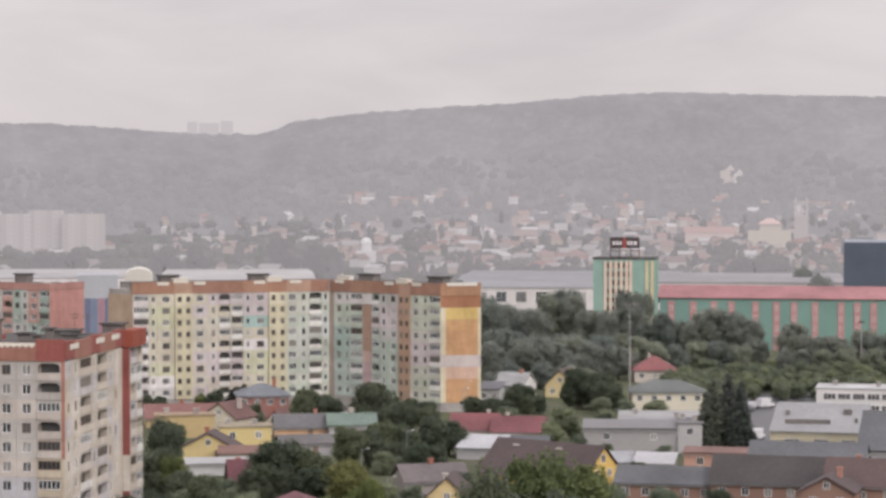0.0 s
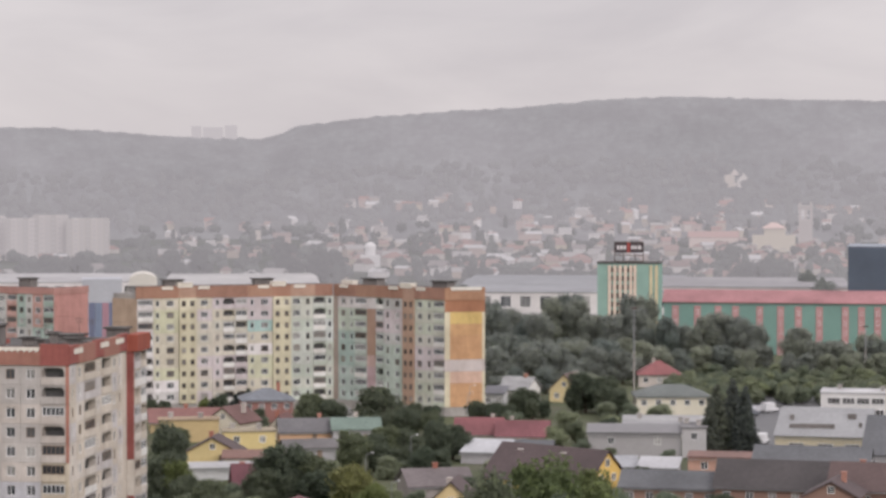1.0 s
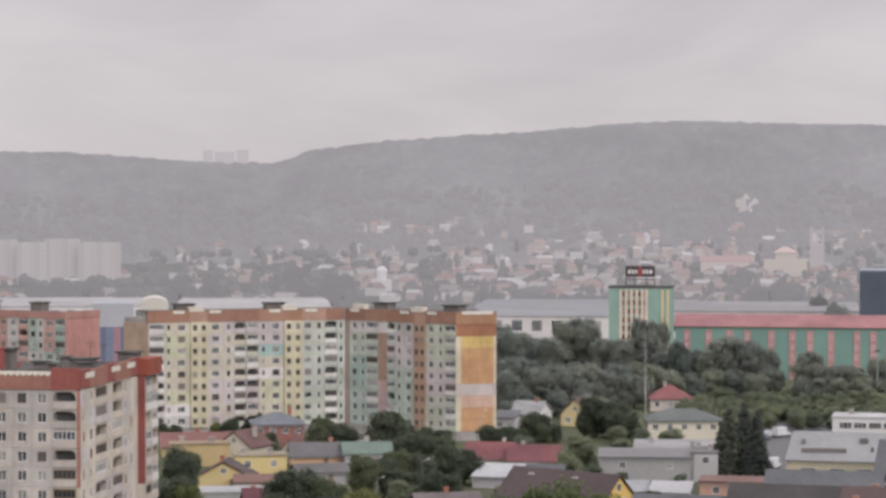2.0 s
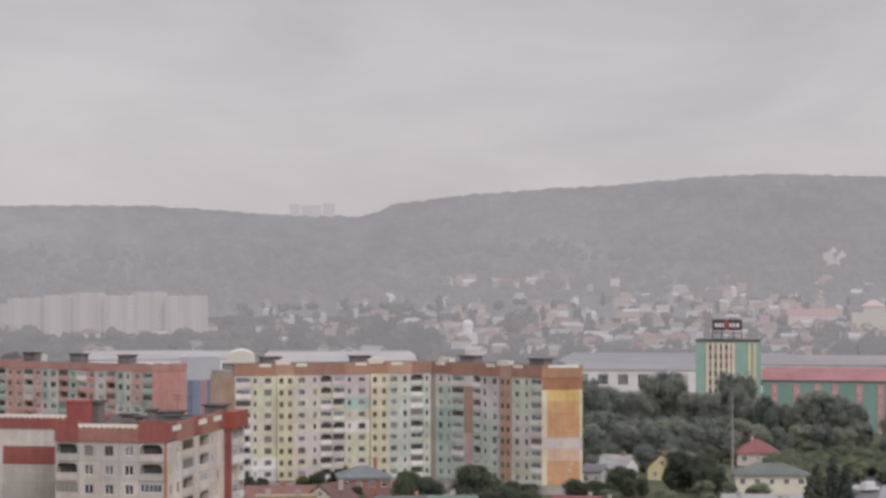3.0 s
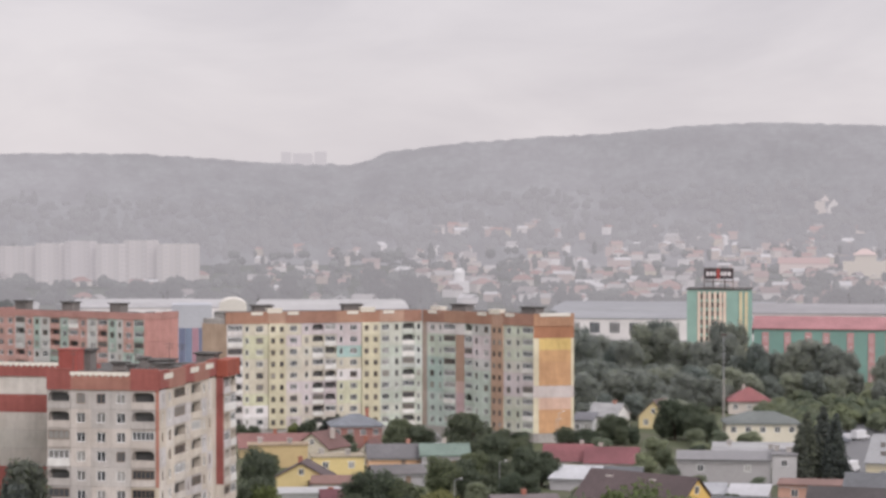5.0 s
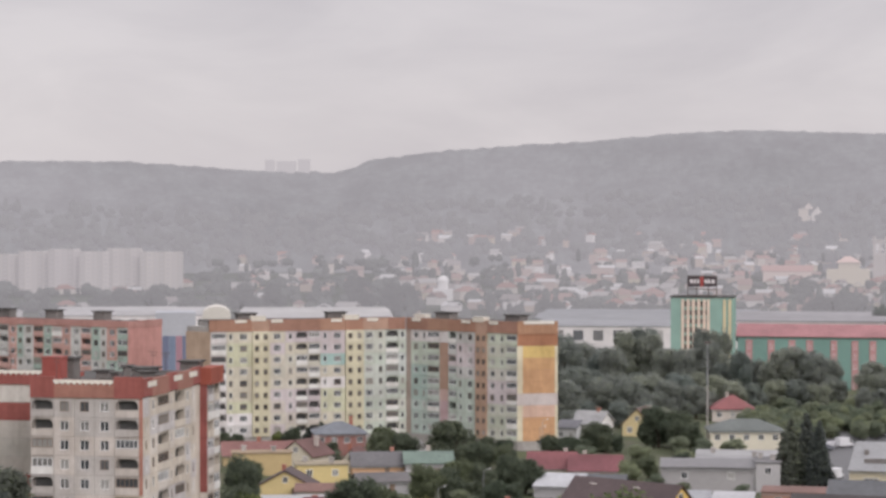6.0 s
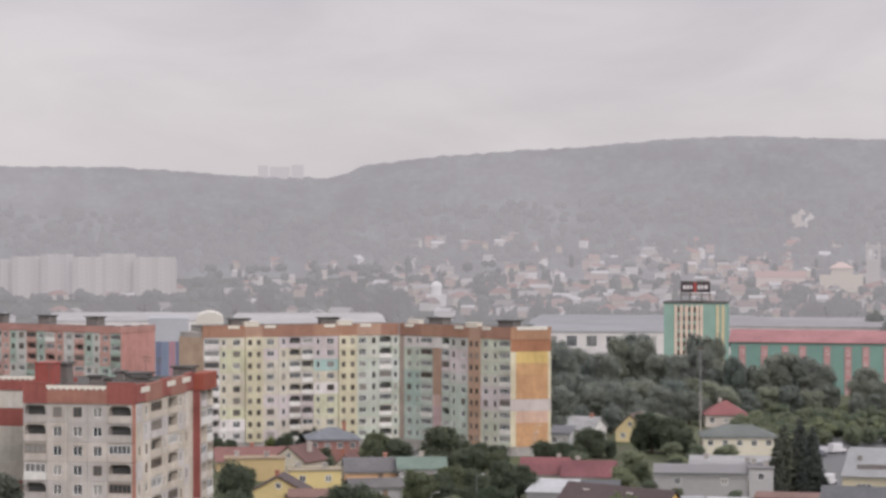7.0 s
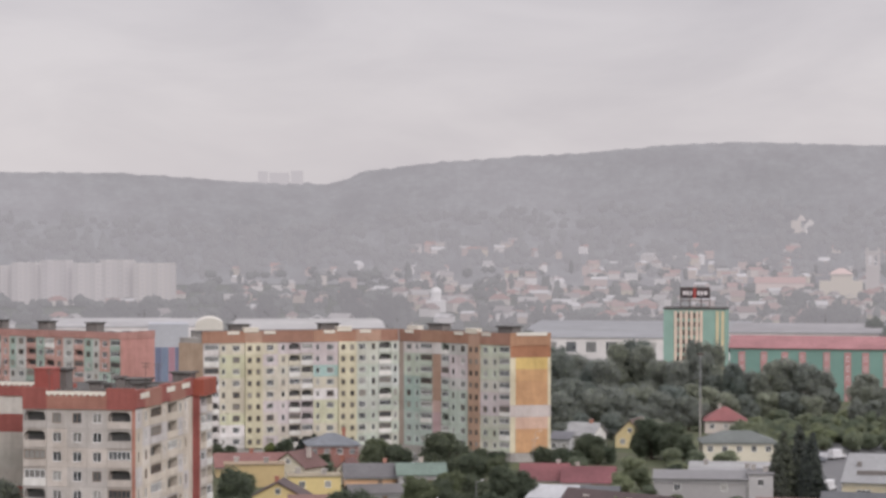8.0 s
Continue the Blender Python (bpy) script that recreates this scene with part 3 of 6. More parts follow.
# --- near block with red attic
def near_block():
    rnd = random.Random(11)
    bl = thing("apartment_block", (-54.2, 358.9, 0), 8.54 - 17.5, "nine-storey grey panel apartment block with a brick-red attic", "apartment block")
    z0, n = 4.75, 9
    red, dusty = (0.31, 0.1, 0.085), (0.36, 0.175, 0.135)
    pale, grey, cool, warm = (0.57, 0.52, 0.475), (0.49, 0.46, 0.435), (0.53, 0.53, 0.56), (0.6, 0.53, 0.42)

    def front_tint(c, f, kind):
        if f <= 2 and c < 4:
            return cool
        if f in (2, 3) and c >= 4:
            return warm
        return random.Random(c // 2 * 13 + f).choice([pale, grey, pale, (0.53, 0.5, 0.47)])

    front = [(-16.9, -13.3, "L"), (-13.3, -10.2, "w2"), (-10.2, -7.2, "w2"), (-7.2, -4.2, "w2"), (-4.2, -0.45, "L")]
    facade(bl, front, n, z0, front_tint, rnd, states={0: "aaggagggg", 4: "aagagggga"}, whites=0.05)
    for f in range(n):
        part("corner_pier", once("pier", lambda: Build().box(0, 0.43, -0.03, 0.3, 0.02, FLOOR - 0.02).mesh("corner_pier", PAINT)), bl, (-0.45, 0, z0 + f * FLOOR), colour=(0.43, 0.2, 0.15) if f > 3 else warm)
    # flank
    side = Wing(bl, 0, 0, 90)
    flank = [(0.3, 3.6, "w1"), (3.6, 7.4, "w2"), (7.4, 13.2, "L"), (13.2, 16.0, "w1"), (16.0, 21.4, "L"), (21.4, 24.4, "w2"), (24.4, 27.4, "w1"), (27.4, 29.4, "-")]

    def side_tint(c, f, kind):
        if c == 7:
            return (0.62, 0.56, 0.48)
        return random.Random(c * 3 + f * 5).choice([(0.64, 0.58, 0.5), (0.66, 0.61, 0.55), (0.6, 0.54, 0.46), (0.6, 0.57, 0.56)])

    facade(side, flank, n, z0, side_tint, rnd, glazed=0.4, arch=0.75)
    # rear end of the flank juts out
    rear = Wing(bl, 1.2, 29.6, 90)
    facade(rear, [(0.0, 3.4, "L"), (3.4, 6.8, "L")], n, z0, side_tint, rnd, glazed=0.5)
    for f in range(n):
        part("panel", once("rearside", lambda: blank_panel(1.15, FLOOR)), bl, (0.0, 29.4, z0 + f * FLOOR), colour=(0.27, 0.085, 0.075) if f not in (1, 2) else (0.6, 0.56, 0.5))
    core(bl, -16.9, -1.3, 1.3, 36.4, z0 + n * FLOOR + 1.0)
    part("core_wall", Build().box(-1.3, 0.4, 29.75, 36.4, 0, z0 + n * FLOOR + 1).mesh("core_wall", CONCRETE), bl)
    part("plinth", Build().box(-16.9, -0.04, 0.04, 29.4, 0, z0).mesh("plinth", CONCRETE), bl)
    # west wing, blank striped gable
    white = (0.6, 0.57, 0.52)
    stripes = [red, grey, red, red, (0.5, 0.47, 0.42), (0.5, 0.48, 0.43), (0.52, 0.49, 0.44), red, white]
    for f in range(n):
        part("panel", once("gable", lambda: blank_panel(17.2, FLOOR)), bl, (-34.2, 24.0, z0 + f * FLOOR), colour=stripes[f])
        part("panel", once("gable_edge", lambda: blank_panel(1.6, FLOOR)), bl, (-35.8, 24.0, z0 + f * FLOOR), colour=white if f > 1 else (0.5, 0.45, 0.4))
    core(bl, -35.8, -16.9, 24.35, 36, z0 + n * FLOOR + 1.0)
    part("plinth", Build().box(-35.8, -16.9, 24.05, 24.4, 0, z0).mesh("plinth", CONCRETE), bl)
    # attic
    top = z0 + n * FLOOR
    for i, (a, b, h) in enumerate([(-16.9, -13.2, 2.9), (-13.2, -8.6, 2.5), (-8.6, -4.2, 2.5), (-4.2, 0.0, 3.0)]):
        part("attic_band", attic_band(round(b - a, 2), h, 0.2), bl, (a, 0, top), colour=red if i in (0, 3) else dusty)
    part("coping", scallop(9.0), bl, (-13.3, 0, top + 1.9), colour=(0.7, 0.66, 0.58))
    for i in range(7):
        part("attic_band", once("ab_s", lambda: attic_band(4.2, 2.5, 0.2)), side, (0.05 + i * 4.2, 0, top + (0.2 if i % 3 == 0 else 0)), colour=red if i % 3 == 0 else dusty)
    for x in (2.0, 15.0, 23.0):
        part("coping", once("cap_s", lambda: Build().box(0, 4.0, -0.32, -0.2, 0, 0.8).mesh("coping", PLAIN)), side, (x, 0, top + 1.5), colour=(0.7, 0.66, 0.58))
    part("attic_band", Build().box(-0.2, 1.9, -0.3, 6.9, 0, 2.6).mesh("attic_band", PAINT), bl, (0, 29.5, top), colour=(0.33, 0.09, 0.06))
    part("attic_band", attic_band(18.8, 2.0, 0.2), bl, (-35.8, 24.0, top), colour=red)
    part("coping", scallop(18.0), bl, (-35.5, 24.0, top + 1.5), colour=(0.7, 0.66, 0.58))
    roofing(bl, -16.8, -0.3, 0.35, 36, top + 1.2)
    roofing(bl, -35.6, -16.8, 24.4, 36, top + 1.2)
    part("roof_hut", roof_hut(3.2, 3, 3.4), bl, (-18.0, 13, top + 1.4))
    part("roof_hut", Build().box(0, 2.9, 0, 3, 0, 4.6).box(-0.15, 3.05, -0.15, 3.15, 4.6, 4.75).mesh("roof_hut", PAINT), bl, (-18.0, 8, top + 0.6), colour=(0.34, 0.09, 0.075))
    for x, y, w, d, h in ((-8, 10, 1.0, 1.0, 1.5), (-7.5, 22, 7, 1.0, 0.9), (-3.4, 30, 3.0, 2.6, 2.0), (-12, 28, 5, 3, 1.0), (-13, 18, 2, 1.4, 1.2), (-2.4, 14, 1.2, 4, 0.9), (-10.5, 24, 1.0, 1.0, 1.6)):
        part("roof_hut", roof_hut(w, d, h), bl, (x, y, top + 1.4))

    for x, y, h in ((-15, 6, 4.2), (-10, 20, 3.4), (-4, 18, 4.6), (-6, 31, 3.6), (-22, 28, 3.2), (-30, 27, 3.8)):
        part("aerial", once(("ae", h), lambda: Build().tube((0, 0, 0), (0, 0, h), 0.06, 0.04, 6).box(-0.7, 0.7, -0.03, 0.03, h - 0.4, h - 0.3).box(-0.5, 0.5, -0.03, 0.03, h - 0.9, h - 0.8).mesh("aerial", DARK_STEEL)), bl, (x, y, top + 1.4))
    # ragged felt upstands along the roof edge
    for i in range(9):
        part("upstand", once("ups", lambda: Build().box(0, 2.6, 0, 0.5, 0, 0.9).mesh("upstand", BITUMEN)), bl, (-16.2 + i * 1.75, 2.0 + (i * 5 % 7), top + 1.4), (i * 37) % 60 - 20)


near_block()


# --- parallel block with the pink stair strip
def pink_block():
    rnd = random.Random(21)
    bl = thing("apartment_block", (-89.9, 356.9, 0), 14.13 - 17.5, "nine-storey grey panel block with a pink stair strip and orange gable", "apartment block")
    z0, n, k = 4.0, 9, 11.35
    bay_at = lambda a: round((a - 287) / k, 2)
    raw = [(-150, -120, "w3"), (-120, -98, "st"), (-98, -72, "st"), (-72, -38, "w3"), (-38, -18, "w1"), (-18, 28, "L"), (28, 56, "w1"), (56, 109, "w3"), (109, 136, "st"), (136, 162, "st"), (162, 212, "w3"), (212, 244, "w1"), (244, 284, "L")]
    cols = [(bay_at(a), bay_at(b), kd) for a, b, kd in raw]
    grey, light, dark, pink, cream = (0.36, 0.33, 0.335), (0.47, 0.435, 0.41), (0.22, 0.21, 0.2), (0.58, 0.39, 0.365), (0.64, 0.58, 0.47)

    def tint(c, f, kind):
        a = raw[c][0]
        if kind == "st":
            return pink
        if a >= 162:
            return {5: dark, 2: (0.58, 0.57, 0.54), 1: (0.46, 0.44, 0.39)}.get(f, light if f > 5 else (0.48, 0.47, 0.455))
        return (0.42, 0.4, 0.39) if f in (2, 5, 7) else grey

    facade(bl, cols, n, z0, tint, rnd, glazed=0.75, states={12: "gogogggga", 5: "gggggaggg"}, whites=0.15)
    x0, x1 = bay_at(-150), bay_at(284)
    # orange gable
    side = Wing(bl, x1 + 0.02, 0, 90)
    orange = (0.49, 0.235, 0.17)
    hues = [orange, (0.56, 0.48, 0.38), (0.66, 0.6, 0.52), orange, orange, orange, orange, (0.66, 0.5, 0.36), (0.42, 0.15, 0.07)]
    for f in range(n):
        part("panel", once("gp", lambda: blank_panel(12.0, FLOOR)), side, (0, 0, z0 + f * FLOOR), colour=hues[f])
        part("panel", once("gpe", lambda: blank_panel(0.7, FLOOR)), side, (12.0, -0.04, z0 + f * FLOOR), colour=(0.6, 0.55, 0.5))
    core(bl, x0, x1 - 0.3, 1.3, 12.7, z0 + n * FLOOR + 1.5)
    part("plinth", Build().box(x0, x1, 0.04, 1.3, 0, z0).mesh("plinth", CONCRETE), bl)
    top = z0 + n * FLOOR
    for i, (a, b) in enumerate([(-150, -72), (-72, 56), (56, 109), (109, 162), (162, 244), (244, 286)]):
        h = 3.3 if (a == 109 or a == -150) else 2.3
        part("attic_band", attic_band(round(bay_at(b) - bay_at(a), 2), h), bl, (bay_at(a), 0, top), colour=(0.35, 0.15, 0.12) if a != 109 else (0.46, 0.24, 0.21))
    part("attic_band", attic_band(12.7, 2.3), side, (0, 0, top), colour=(0.38, 0.14, 0.08))
    roofing(bl, x0, x1, 0.3, 12.7, top + 1.4)
    part("roof_hut", once("hut_c", lambda: roof_hut(4.6, 3.5, 2.4)), bl, (bay_at(120), 5, top + 1.6))
    for a in (10, 60, 170, 200, 235, 265):
        part("roof_hut", once("hut_d", lambda: roof_hut(1.6, 1.2, 1.3)), bl, (bay_at(a), 4 + (a % 3), top + 1.6))


pink_block()


def plain_block(at, turn, width, depth, z0, n, seed, wall, label, pattern, attic, group="", extra=None, fl=0.5):
    """A farther panel block with a regular facade."""
    rnd = random.Random(seed)
    bl = thing("apartment_block", (*at, 0), turn, label, "apartment block", group)
    cols, x = [], 0.0
    i = 0
    while x < width - 1.5:
        kd = pattern[i % len(pattern)]
        w = {"w3": 3.4, "w2": 2.8, "w1": 2.0, "st": 2.2, "L": 3.4, "-": 3.0}[kd]
        cols.append((round(x, 2), round(x + w, 2), kd))
        x += w
        i += 1
    width = x
    facade(bl, cols, n, z0, wall, rnd, glazed=fl, whites=0.08)
    core(bl, 0.32, width - 0.32, 1.3, depth - 0.32, z0 + n * FLOOR + 0.8)
    part("plinth", Build().box(0, width, 0.05, 1.3, 0, z0).mesh("plinth", CONCRETE), bl)
    side, west = Wing(bl, width, 0, 90), Wing(bl, 0, depth, -90)
    for f in range(n):
        for s in (side, west):
            part("panel", once(("pe", depth), lambda: blank_panel(depth, FLOOR)), s, (0, 0, z0 + f * FLOOR), colour=wall(99, f, "-"))
    top = z0 + n * FLOOR
    part("attic_band", attic_band(width, 1.6), bl, (0, 0, top), colour=attic)
    part("attic_band", attic_band(depth, 1.6), side, (0, 0, top), colour=attic)
    part("attic_band", attic_band(depth, 1.6), west, (0, 0, top), colour=attic)
    roofing(bl, 0, width, 0.3, depth, top + 0.8)
    for j in range(max(1, int(width / 16))):
        part("roof_hut", once("hut_e", lambda: roof_hut(3.6, 3, 2.6)), bl, (6 + j * 16, 4, top + 1.0))
    return bl


# red and green block behind the near one
def red_tint(c, f, kind):
    if c == 99:
        return (0.52, 0.27, 0.24)
    if c >= 18:
        return (0.54, 0.28, 0.24)
    return [(0.36, 0.45, 0.4), (0.52, 0.32, 0.28), (0.55, 0.35, 0.31), (0.52, 0.52, 0.5)][(c // 2 + (f // 3) * (c % 2)) % 4]


plain_block((-144.5, 657.0), 10.37 - 40, 53, 14, 1.4, 9, 31, red_tint, "nine-storey panel block painted brick red and green", ["L", "w2", "w3", "L", "w2", "st", "w3", "L", "w2"] , (0.44, 0.24, 0.21))
# brownish block far behind
plain_block((-220.7, 595.2), 16.25 - 2, 74, 13, 1.6, 9, 32, lambda c, f, k: random.Random(c * 7 + f).choice([(0.28, 0.235, 0.225), (0.3, 0.255, 0.24), (0.26, 0.225, 0.22)]) if k != "st" else (0.29, 0.215, 0.195),
            "weathered brown-grey nine-storey panel block", ["w3", "w1", "L", "w2", "st", "st", "w2", "L", "w1", "w3"], (0.27, 0.22, 0.21))


def tower_block():
    """Grey concrete tower of stepped bays."""
    rnd = random.Random(41)
    bl = thing("tower_block", (-247.9, 839.2, 0), 15.44, "tall grey concrete apartment tower with stepped bays", "tower block")
    bays = [(0, 2.6, 2.0, 42.0, "w1"), (2.6, 6.0, 0.6, 44.4, "L"), (6.0, 9.2, 0.6, 44.4, "w2"), (9.2, 12.4, 0.0, 45.6, "w2"), (12.4, 17.0, -2.6, 33.5, "-"), (17.0, 20.4, 0.0, 45.6, "w2"), (20.4, 23.8, 0.6, 44.0, "w2"), (23.8, 27.0, 1.2, 44.0, "L"), (27.0, 29.4, 2.4, 40.0, "L")]
    for i, (a, b, y, h, kd) in enumerate(bays):
        n = int((h - 1.5) // FLOOR)
        bay = Wing(bl, a, y, 0)
        col = (0.5, 0.46, 0.41) if kd == "-" else (0.42, 0.39, 0.37)
        facade(bay, [(0, round(b - a, 2), kd)], n, h - n * FLOOR, lambda c, f, k: tuple(v * random.Random(i * 9 + f).uniform(0.85, 1.1) for v in col), rnd, glazed=0.85, whites=0.1)
        part("core_wall", Build().box(0, b - a, 1.3 if kd == "L" else 0.3, 18 - y, 0, h).mesh("core_wall", CONCRETE), bay)
    core(bl, 0.4, 28, 4, 18, 44)
    part("roof_hut", roof_hut(11, 8, 1.6), bl, (8.4, 3, 45.6))


tower_block()


# ---- trees ----
def leaf_cloud(seed, lobes, leaf, count, squash=1.0):
    """A skin of many small leaf blades over overlapping lobes (x, y, z, r), closed inside by a leafy mass."""
    rng = np.random.default_rng(seed)
    lobes = np.array(lobes)
    more = count * 4
    pick = rng.choice(len(lobes), more, p=lobes[:, 3] ** 2 / (lobes[:, 3] ** 2).sum())
    d = rng.normal(size=(more, 3))
    d /= np.linalg.norm(d, axis=1)[:, None]
    r = lobes[pick, 3] * (0.55 + 0.95 * rng.random(more) ** 1.3)
    p = lobes[pick, :3] + d * r[:, None] * np.array([1, 1, squash])
    # leaves deep inside a neighbouring lobe are not grown
    deep = np.zeros(more, bool)
    for x, y, z, rr in lobes:
        deep |= ((p - (x, y, z)) ** 2).sum(1) < (rr * 0.5) ** 2
    keep = np.flatnonzero(~deep)[:count]
    p, d = p[keep], d[keep]
    count = len(keep)
    u = rng.normal(size=(count, 3)) + d * 0.2
    u -= (u * d).sum(1)[:, None] * d * 0.7
    u /= np.linalg.norm(u, axis=1)[:, None]
    w = np.cross(u, d + rng.normal(size=(count, 3)) * 0.5)
    w /= np.linalg.norm(w, axis=1)[:, None]
    s = leaf * rng.uniform(0.6, 1.3, count)[:, None]
    v = np.stack([p - u * s, p + w * s * 0.6, p + u * s, p - w * s * 0.6], 1).reshape(-1, 3)
    f = np.arange(count * 4).reshape(-1, 4)
    verts, faces = v.tolist(), f.tolist()
    ico = bmesh.new()
    bmesh.ops.create_icosphere(ico, subdivisions=2, radius=1)
    iv = [tuple(q.co) for q in ico.verts]
    jf = [[q.index for q in t.verts] for t in ico.faces]
    ico.free()
    for x, y, z, rr in lobes:
        n = len(verts)
        k = rr * 0.5
        verts += [(x + a * k, y + b * k, z + c * k * squash) for a, b, c in iv]
        faces += [[n + i for i in t] for t in jf]
    return verts, faces


def tree_proto(seed, kind):
    """One tree of unit height 1 and crown radius about 0.36: tapered trunk with limbs, uneven crown."""
    r = random.Random(seed)
    mat = {"dark": LEAF, "bright": LEAF_BRIGHT, "yellow": LEAF_YELLOW, "spruce": NEEDLE, "grey": LEAF_GREY, "poplar": NEEDLE, "bush": HEDGE, "misty": MID_LEAF, "veiled": FAR_LEAF}[kind]
    lobes = []
    trunk = Build()
    if kind == "spruce":
        trunk.tube((0, 0, 0), (0, 0, 0.95), 0.018, 0.004)
        for i in range(26):
            z = 0.1 + 0.85 * i / 26
            reach = 0.2 * (1 - z) + 0.012
            for k in range(5):
                a = r.uniform(0, math.tau)
                lobes.append((math.cos(a) * reach * 0.7, math.sin(a) * reach * 0.7, z - reach * 0.25, reach * 0.42 + 0.012))
        leaf, n = 0.022, 4600
    elif kind == "poplar":
        trunk.tube((0, 0, 0), (0, 0, 0.7), 0.022, 0.008)
        for i in range(70):
            z = r.uniform(0.08, 0.93)
            reach = 0.17 * math.sin(math.pi * min(1, z * 0.8 + 0.17)) ** 0.7 + 0.015
            a = r.uniform(0, math.tau)
            lobes.append((math.cos(a) * reach * 0.6, math.sin(a) * reach * 0.6, z, r.uniform(0.045, 0.075)))
        leaf, n = 0.024, 6500
    else:
        low = 0.03 if kind == "bush" else 0.08
        trunk.tube((0, 0, 0), (0.01, 0, 0.42), 0.03, 0.018)
        for i in range(6):
            a = i * math.tau / 6 + r.uniform(-0.4, 0.4)
            trunk.tube((0.01, 0, r.uniform(0.22, 0.4)), (math.cos(a) * 0.2, math.sin(a) * 0.2, r.uniform(0.5, 0.75)), 0.013, 0.004, 5)
        # an uneven crown: a few great boughs, then smaller tufts that break the outline
        peak = r.uniform(0.45, 0.8)
        for i in range(20):
            z = low + 0.09 + (0.72 - low) * (i + r.random()) / 20
            q = (z - low) / (0.9 - low)
            reach = 0.25 * math.sqrt(max(0.05, 1 - (1.6 * q - peak) ** 2)) * r.uniform(0.35, 1.0)
            a = r.uniform(0, math.tau)
            lobes.append((math.cos(a) * reach, math.sin(a) * reach, z, r.uniform(0.08, 0.16)))
        for i in range(46):
            x, y, z, rr = lobes[r.randrange(20)]
            a, e = r.uniform(0, math.tau), r.uniform(-0.5, 1.3)
            k = rr * r.uniform(0.85, 1.15)
            lobes.append((x + math.cos(a) * math.cos(e) * k, y + math.sin(a) * math.cos(e) * k, min(0.95, z + math.sin(e) * k), r.uniform(0.03, 0.065)))
        leaf, n = 0.021, 13000
    v, f = leaf_cloud(seed, lobes, leaf, n)
    b = Build()
    b.v, b.f, b.m = v, f, [0] * len(f)
    return b.mesh("crown", mat), trunk.mesh("trunk", BARK)


TREE_LABEL = {"dark": "dense dark green broadleaf tree in full leaf", "bright": "light green broadleaf tree in full leaf", "yellow": "broadleaf tree with yellowing green leaves",
              "spruce": "tall dark green pointed spruce", "grey": "dull grey-green tree of the park belt", "poplar": "narrow dark upright tree beside a house wall", "bush": "low rounded green scrub bush", "misty": "far broadleaf tree dulled by rain mist", "veiled": "far tree almost lost in rain mist"}
PROTOS = {}


def tree(x, y, h, rad, kind, turn=0.0, ground=0.0):
    group = "park belt trees" if kind in ("grey", "misty", "veiled") else ("scrub along the fence" if kind == "bush" else "garden trees")
    wide = rad / (0.2 if kind == "spruce" else 0.2 if kind == "poplar" else 0.4)
    i = len(PROTOS.setdefault(kind, []))
    m = pose(x, y, ground, 0, 0, turn) @ Matrix.Diagonal((wide, wide, h, 1))
    if i < 4:
        crown, trunk = tree_proto(100 + i + 10 * len(kind) + ord(kind[0]), kind)
        t = tagged(new("tree" if kind != "bush" else "bush"), TREE_LABEL[kind], "tree" if kind != "bush" else "bush", group)
        part("trunk", trunk, t)
        part("crown", crown, t)
        PROTOS[kind].append(t)
        t.matrix_basis = m
        return t
    PROTOS[kind].append(None)
    src = PROTOS[kind][i % 4]
    c = copy_thing(src, Matrix.Identity(4))
    c.matrix_basis = m
    return c


